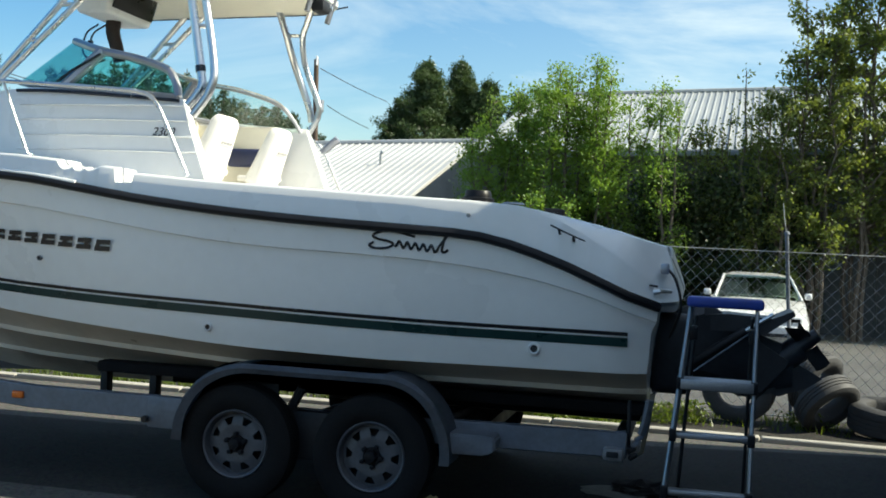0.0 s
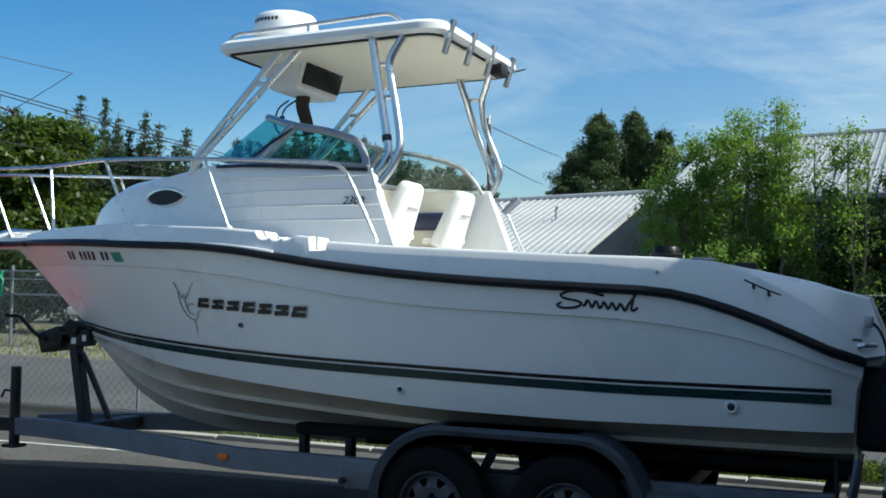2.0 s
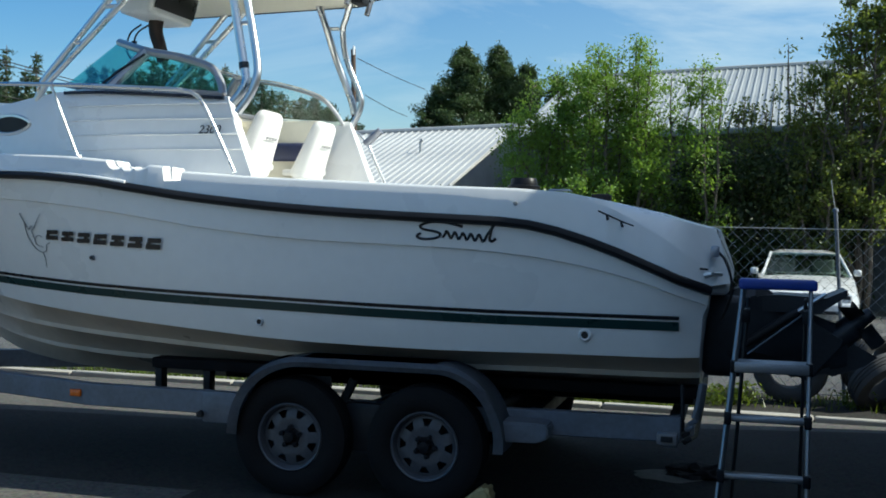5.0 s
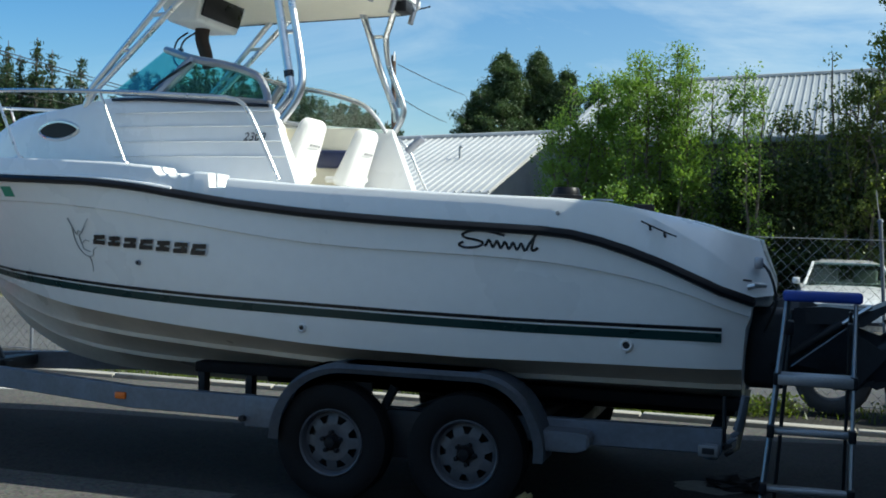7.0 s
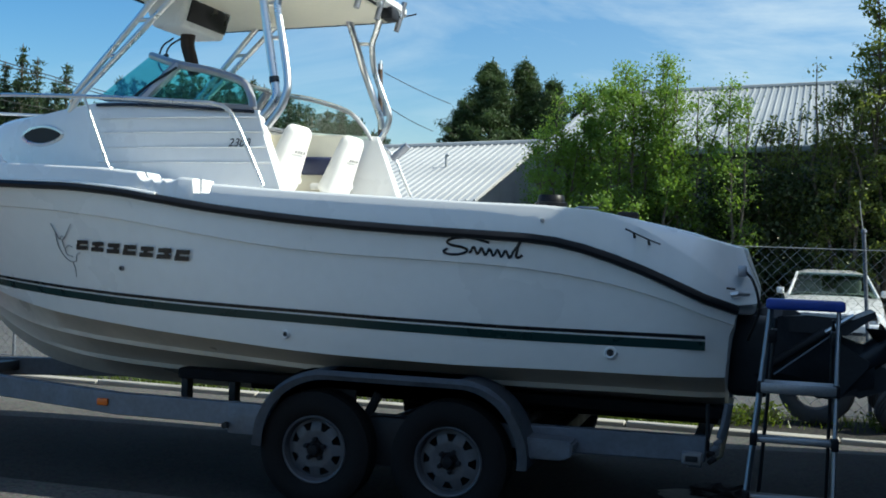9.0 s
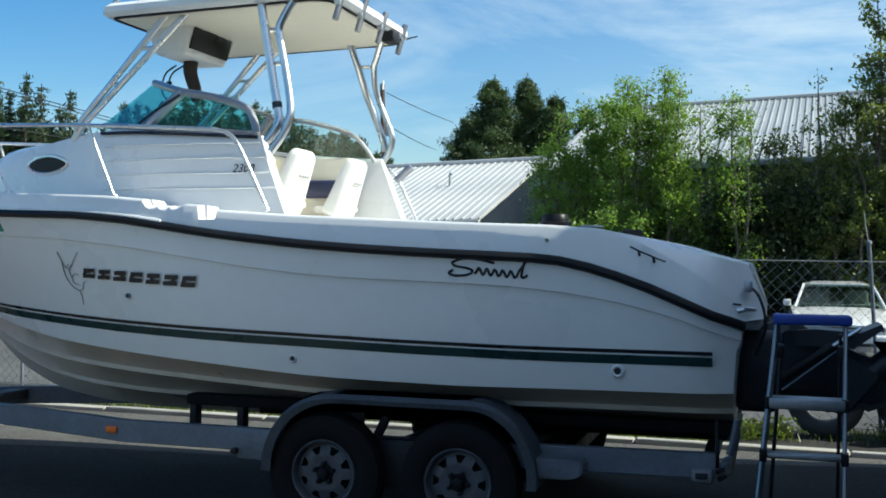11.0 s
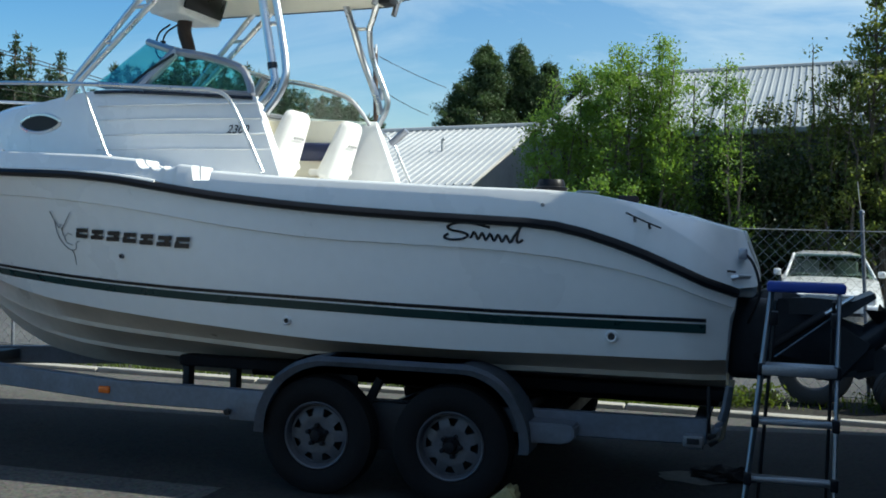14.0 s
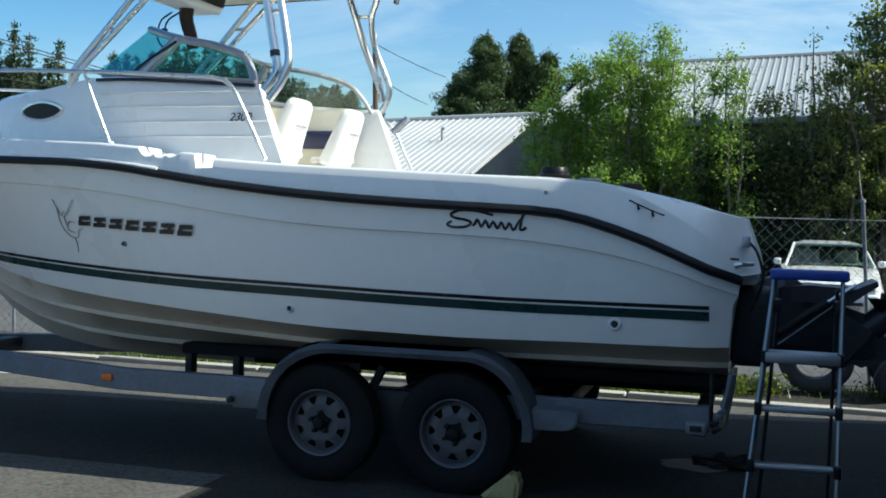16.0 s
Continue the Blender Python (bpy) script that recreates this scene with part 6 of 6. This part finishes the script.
for k, (x, y, h) in enumerate(firs):
    conifer(x, y, h, 1.15 + 0.6 * rngt.random(), 80 + k, 620, NEEDLE, FL, "fir_tree", 0.35, 0.17, 0.5)
for k in range(34):
    x = -46 + 0.98 * k
    conifer(x, 51, (tab(x * 54.2 / 58.2, SKYLINE) - (1.9 if x < -34 else 0.4) - 0.8 * rngt.random()) * 58.2 / 54.2, 2.1, 220 + k, 900, NEEDLE, "dark bushy conifer on the distant skyline", "conifer_tree", 0.6, 0.15, 0.4, True)
broad_tree(-28.7, 26, 7.5, 3.1, 130, 52000, 0.15, 0.06, LEAFB, "large round broad-leaved tree across the lane", "broadleaf_tree", 6, 0.36)
for k, (x, y, h, sp) in enumerate(((-34.2, 27, 9.9, 2.2), (-32.6, 27.5, 9.5, 2.0), (-31.3, 27.6, 8.8, 1.7))):
    conifer(x, y, h, sp, 180 + k, 2000, NEEDLE, "dark ragged conifer across the lane", "conifer_tree", 0.2, 0.13, 0.5, True)
broad_tree(-24.2, 28, 4.6, 1.9, 132, 16000, 0.13, 0.05, LEAFB, "low broad-leaved tree across the lane", "broadleaf_tree", 5, 0.7)
for k, (x, y) in enumerate(((-24, 19.5), (-21, 20.5), (-18, 19.8), (-15, 20.8))):
    broad_tree(x, y, 2.6, 1.7, 140 + k, 4500, 0.11, 0.03, LEAFD, "dense green bush behind the far fence", "bush", 5, 0.5)

# distant wooded rise all round
bm = bmesh.new()
rows = [[], [], []]
for k in range(181):
    a = 2 * math.pi * k / 180
    r = 150
    hgt = 9 + 3 * noise.noise(Vector((math.cos(a) * 6, math.sin(a) * 6, 0))) + 1.5 * noise.noise(Vector((math.cos(a) * 40, math.sin(a) * 40, 3)))
    for row, rr, z in ((rows[0], r, -1), (rows[1], r + 2, hgt * 0.7), (rows[2], r + 8, hgt)):
        row.append(Vector((rr * math.cos(a), rr * math.sin(a), z)))
loft(bm, rows)
tagged(part("backdrop", bm, mat("far_woods", (0.05, 0.075, 0.045), 0.9, var=0.4, scale=0.25, fine=2.0), None), kind="structure", label="distant dark wooded rise")

# ---- parked car ----
car = thing("parked_car", "silver saloon car parked facing the fence", "car", at=(3.27, 11.5, 0))
car.scale = (0.92, 0.93, 0.96)


def ring_x(y, pts):
    """A closed section at y from half its outline (x, z), bottom to top."""
    return [Vector((x, y, z)) for x, z in pts] + [Vector((-x, y, z)) for x, z in pts[::-1]]


secs = [(0.0, [(0.5, 0.3), (0.68, 0.36), (0.70, 0.5), (0.66, 0.62), (0.4, 0.65)]), (0.12, [(0.62, 0.2), (0.82, 0.3), (0.84, 0.5), (0.78, 0.68), (0.45, 0.72)]), (0.5, [(0.7, 0.2), (0.87, 0.3), (0.88, 0.55), (0.82, 0.74), (0.45, 0.79)]), (1.15, [(0.7, 0.2), (0.88, 0.3), (0.89, 0.6), (0.85, 0.84), (0.45, 0.9)]), (1.9, [(0.7, 0.2), (0.88, 0.3), (0.89, 0.6), (0.86, 0.9), (0.5, 0.93)]), (3.6, [(0.7, 0.2), (0.88, 0.3), (0.89, 0.6), (0.85, 0.92), (0.5, 0.95)]), (4.3, [(0.66, 0.25), (0.84, 0.35), (0.85, 0.6), (0.78, 0.88), (0.4, 0.9)])]
part("body", loft(bmesh.new(), [ring_x(y, p) for y, p in secs], close=True, cap=True), SILVER, car)
bm = loft(bmesh.new(), [ring_x(y, [(w0, z0), (w1, z1)]) for y, w0, z0, w1, z1 in ((1.93, 0.62, 1.25, 0.42, 1.30), (2.4, 0.65, 1.28, 0.42, 1.345), (3.1, 0.63, 1.27, 0.42, 1.33), (3.4, 0.58, 1.24, 0.36, 1.27))], close=True, cap=True)
part("roof", bm, SILVER, car)
pane([Vector(q) for q in ((-0.76, 1.22, 0.89), (0.76, 1.22, 0.89), (0.60, 1.94, 1.285), (-0.60, 1.94, 1.285))], "windscreen", CARGLASS, car)
for s in (-1, 1):
    pane([Vector(q) for q in ((s * 0.84, 1.4, 0.91), (s * 0.84, 3.7, 0.93), (s * 0.6, 3.35, 1.28), (s * 0.62, 2.0, 1.29))], "side_window", CARGLASS, car)
    part("pillar", tubebm([(s * 0.79, 1.15, 0.89), (s * 0.62, 1.95, 1.29)], 0.028, 6), SILVER, car)
    part("mirror", boxbm((s * 0.86, 1.42, 0.90), (s * 1.0, 1.55, 1.02), 0.035, 3), SILVER, car)
    part("headlight", boxbm((s * 0.46, 0.0, 0.52), (s * 0.72, 0.16, 0.66), 0.04, 3), LAMPGLASS, car)
    part("fog_lamp", boxbm((s * 0.5, 0.0, 0.30), (s * 0.62, 0.06, 0.38), 0.02), LAMPGLASS, car)
    for y in (0.85, 3.45):
        w = new("wheel")
        w.parent = car
        w.location = (s * 0.79, y, 0.31)
        part("tyre", lathe(bmesh.new(), [(0.2, -0.09), (0.3, -0.09), (0.31, -0.06), (0.31, 0.06), (0.3, 0.09), (0.2, 0.09)], 28, Matrix.Rotation(radians(90), 4, 'Z')), TYRE, w)
        part("rim", lathe(bmesh.new(), [(0.0, -0.07), (0.2, -0.075), (0.2, 0.075), (0.0, 0.07)], 20, Matrix.Rotation(radians(90), 4, 'Z')), ALU, w)
part("bumper", boxbm((-0.78, -0.05, 0.28), (0.78, 0.1, 0.50), 0.05, 3), SILVER, car)
part("grille", boxbm((-0.36, -0.015, 0.53), (0.36, 0.06, 0.62), 0.015), DARKMETAL, car)
part("lower_intake", boxbm((-0.5, -0.06, 0.30), (0.5, -0.03, 0.36), 0.01), DARKMETAL, car)
part("number_plate", boxbm((-0.16, -0.065, 0.38), (0.16, -0.055, 0.46), 0.003), WHITEP, car)
for s in (-0.36, 0.36):
    part("seat", boxbm((s - 0.22, 2.2, 0.6), (s + 0.22, 2.35, 1.18), 0.06, 3), mat("grey_fabric", (0.2, 0.2, 0.2), 0.9), car)
part("dashboard", boxbm((-0.7, 1.35, 0.8), (0.7, 1.7, 0.93), 0.04), DARKMETAL, car)

# ---- pickup truck ----
truck = thing("pickup_truck", "red pickup truck hitched to the boat trailer", "pickup truck")
TX = -5.9
bm = loft(bmesh.new(), [[Vector((x, y, z)) for y, z in ((-0.94, 0.62), (-0.97, 0.9), (-0.95, 1.2), (-0.92, 1.35), (-0.86, 1.37), (-0.84, 1.3), (-0.84, 0.8), (0.84, 0.8), (0.84, 1.3), (0.86, 1.37), (0.92, 1.35), (0.95, 1.2), (0.97, 0.9), (0.94, 0.62))] for x in (TX, TX - 0.04, TX - 2.0)], close=True, cap=True)
part("bed", bm, REDPAINT, truck)
gatep = part("tailgate", boxbm((TX - 0.06, -0.80, 0.76), (TX + 0.025, 0.80, 1.365), 0.03, 3), REDPAINT, truck, "red tailgate")
part("handle", boxbm((TX + 0.02, -0.1, 1.2), (TX + 0.035, 0.1, 1.27), 0.01), DARKMETAL, gatep)
for s in (-1, 1):
    part("tail_light", boxbm((TX - 0.05, s * 0.85, 0.88), (TX + 0.03, s * 0.955, 1.27), 0.02, 3), REDLENS, truck, "red tail light")
    part("lower_lens", boxbm((TX - 0.05, s * 0.87, 0.77), (TX + 0.028, s * 0.95, 0.87), 0.02, 3), WHITEP, truck)
    for x in (TX - 1.0, TX - 4.3):
        w = new("wheel")
        w.parent = truck
        w.location = (x, s * 0.84, 0.37)
        part("tyre", tyre_mesh(0.37, 0.24, 0.22, 32), TYRE, w)
        part("rim", lathe(bmesh.new(), [(0, -0.08), (0.215, -0.085), (0.215, 0.085), (0, 0.08)], 20), CHROME, w)
    part("bumper_step", boxbm((TX + 0.0, s * 0.5, 0.722), (TX + 0.15, s * 0.9, 0.737), 0.008), BLACKRUB, truck)
part("rear_bumper", boxbm((TX - 0.02, -0.96, 0.50), (TX + 0.16, 0.96, 0.72), 0.045, 3), CHROME, truck, "chrome rear bumper")
part("hitch_ball", lathe(bmesh.new(), [(0.02, 0), (0.02, 0.03), (0.03, 0.05), (0.0, 0.08)], 12, Matrix.Translation((-5.62, 0, 0.4)) @ Matrix.Rotation(radians(90), 4, 'X')), CHROME, truck)
part("hitch_bar", boxbm((-6.1, -0.04, 0.36), (-5.56, 0.04, 0.41), 0.01), DARKMETAL, truck)
cab = [(TX - 2.05, 0.5), (TX - 2.05, 1.4), (TX - 2.2, 1.86), (TX - 2.5, 1.92), (TX - 3.6, 1.92), (TX - 3.9, 1.85), (TX - 4.4, 1.35), (TX - 5.5, 1.2), (TX - 5.65, 1.0), (TX - 5.65, 0.5)]
bm = prism(bmesh.new(), cab, 1.8, Matrix.Translation((0, -0.9, 0)))
bmesh.ops.bevel(bm, geom=bm.edges[:], offset=0.06, segments=2, affect='EDGES')
part("cab", bm, REDPAINT, truck)
part("rear_window", boxbm((TX - 2.13, -0.65, 1.42), (TX - 2.09, 0.65, 1.78), 0.01), SCREEN, truck)
for s in (-1, 1):
    part("door_window", boxbm((TX - 3.9, s * 0.895, 1.38), (TX - 2.4, s * 0.91, 1.8), 0.01), SCREEN, truck)
bm = bmesh.new()
bm.faces.new([bm.verts.new((TX + 0.028, y, z)) for y, z in ((0.53, 1.21), (0.55, 1.225), (0.645, 1.215), (0.74, 1.225), (0.775, 1.205), (0.782, 1.15), (0.765, 1.10), (0.72, 1.06), (0.645, 1.04), (0.57, 1.06), (0.525, 1.10), (0.51, 1.15))])
sg = part("sticker", bm, mat("navy_sticker", (0.03, 0.035, 0.12), 0.4, var=0.1), truck, "navy shield sticker with a pale red band", smooth=False)
bm = bmesh.new()
bm.faces.new([bm.verts.new((TX + 0.030, y, z)) for y, z in ((0.535, 1.208), (0.55, 1.22), (0.645, 1.21), (0.74, 1.22), (0.77, 1.203), (0.776, 1.185), (0.516, 1.185))])
part("band", bm, ORANGEP, sg, smooth=False)
lettering("I-5", 0.12, pose(TX + 0.0315, 0.66, 1.085, 90, 0, 90), WHITEP, sg, "lettering")
part("small_mark", boxbm((TX + 0.026, 0.62, 0.84), (TX + 0.029, 0.76, 0.86), 0.0), CHROME, truck, smooth=False)
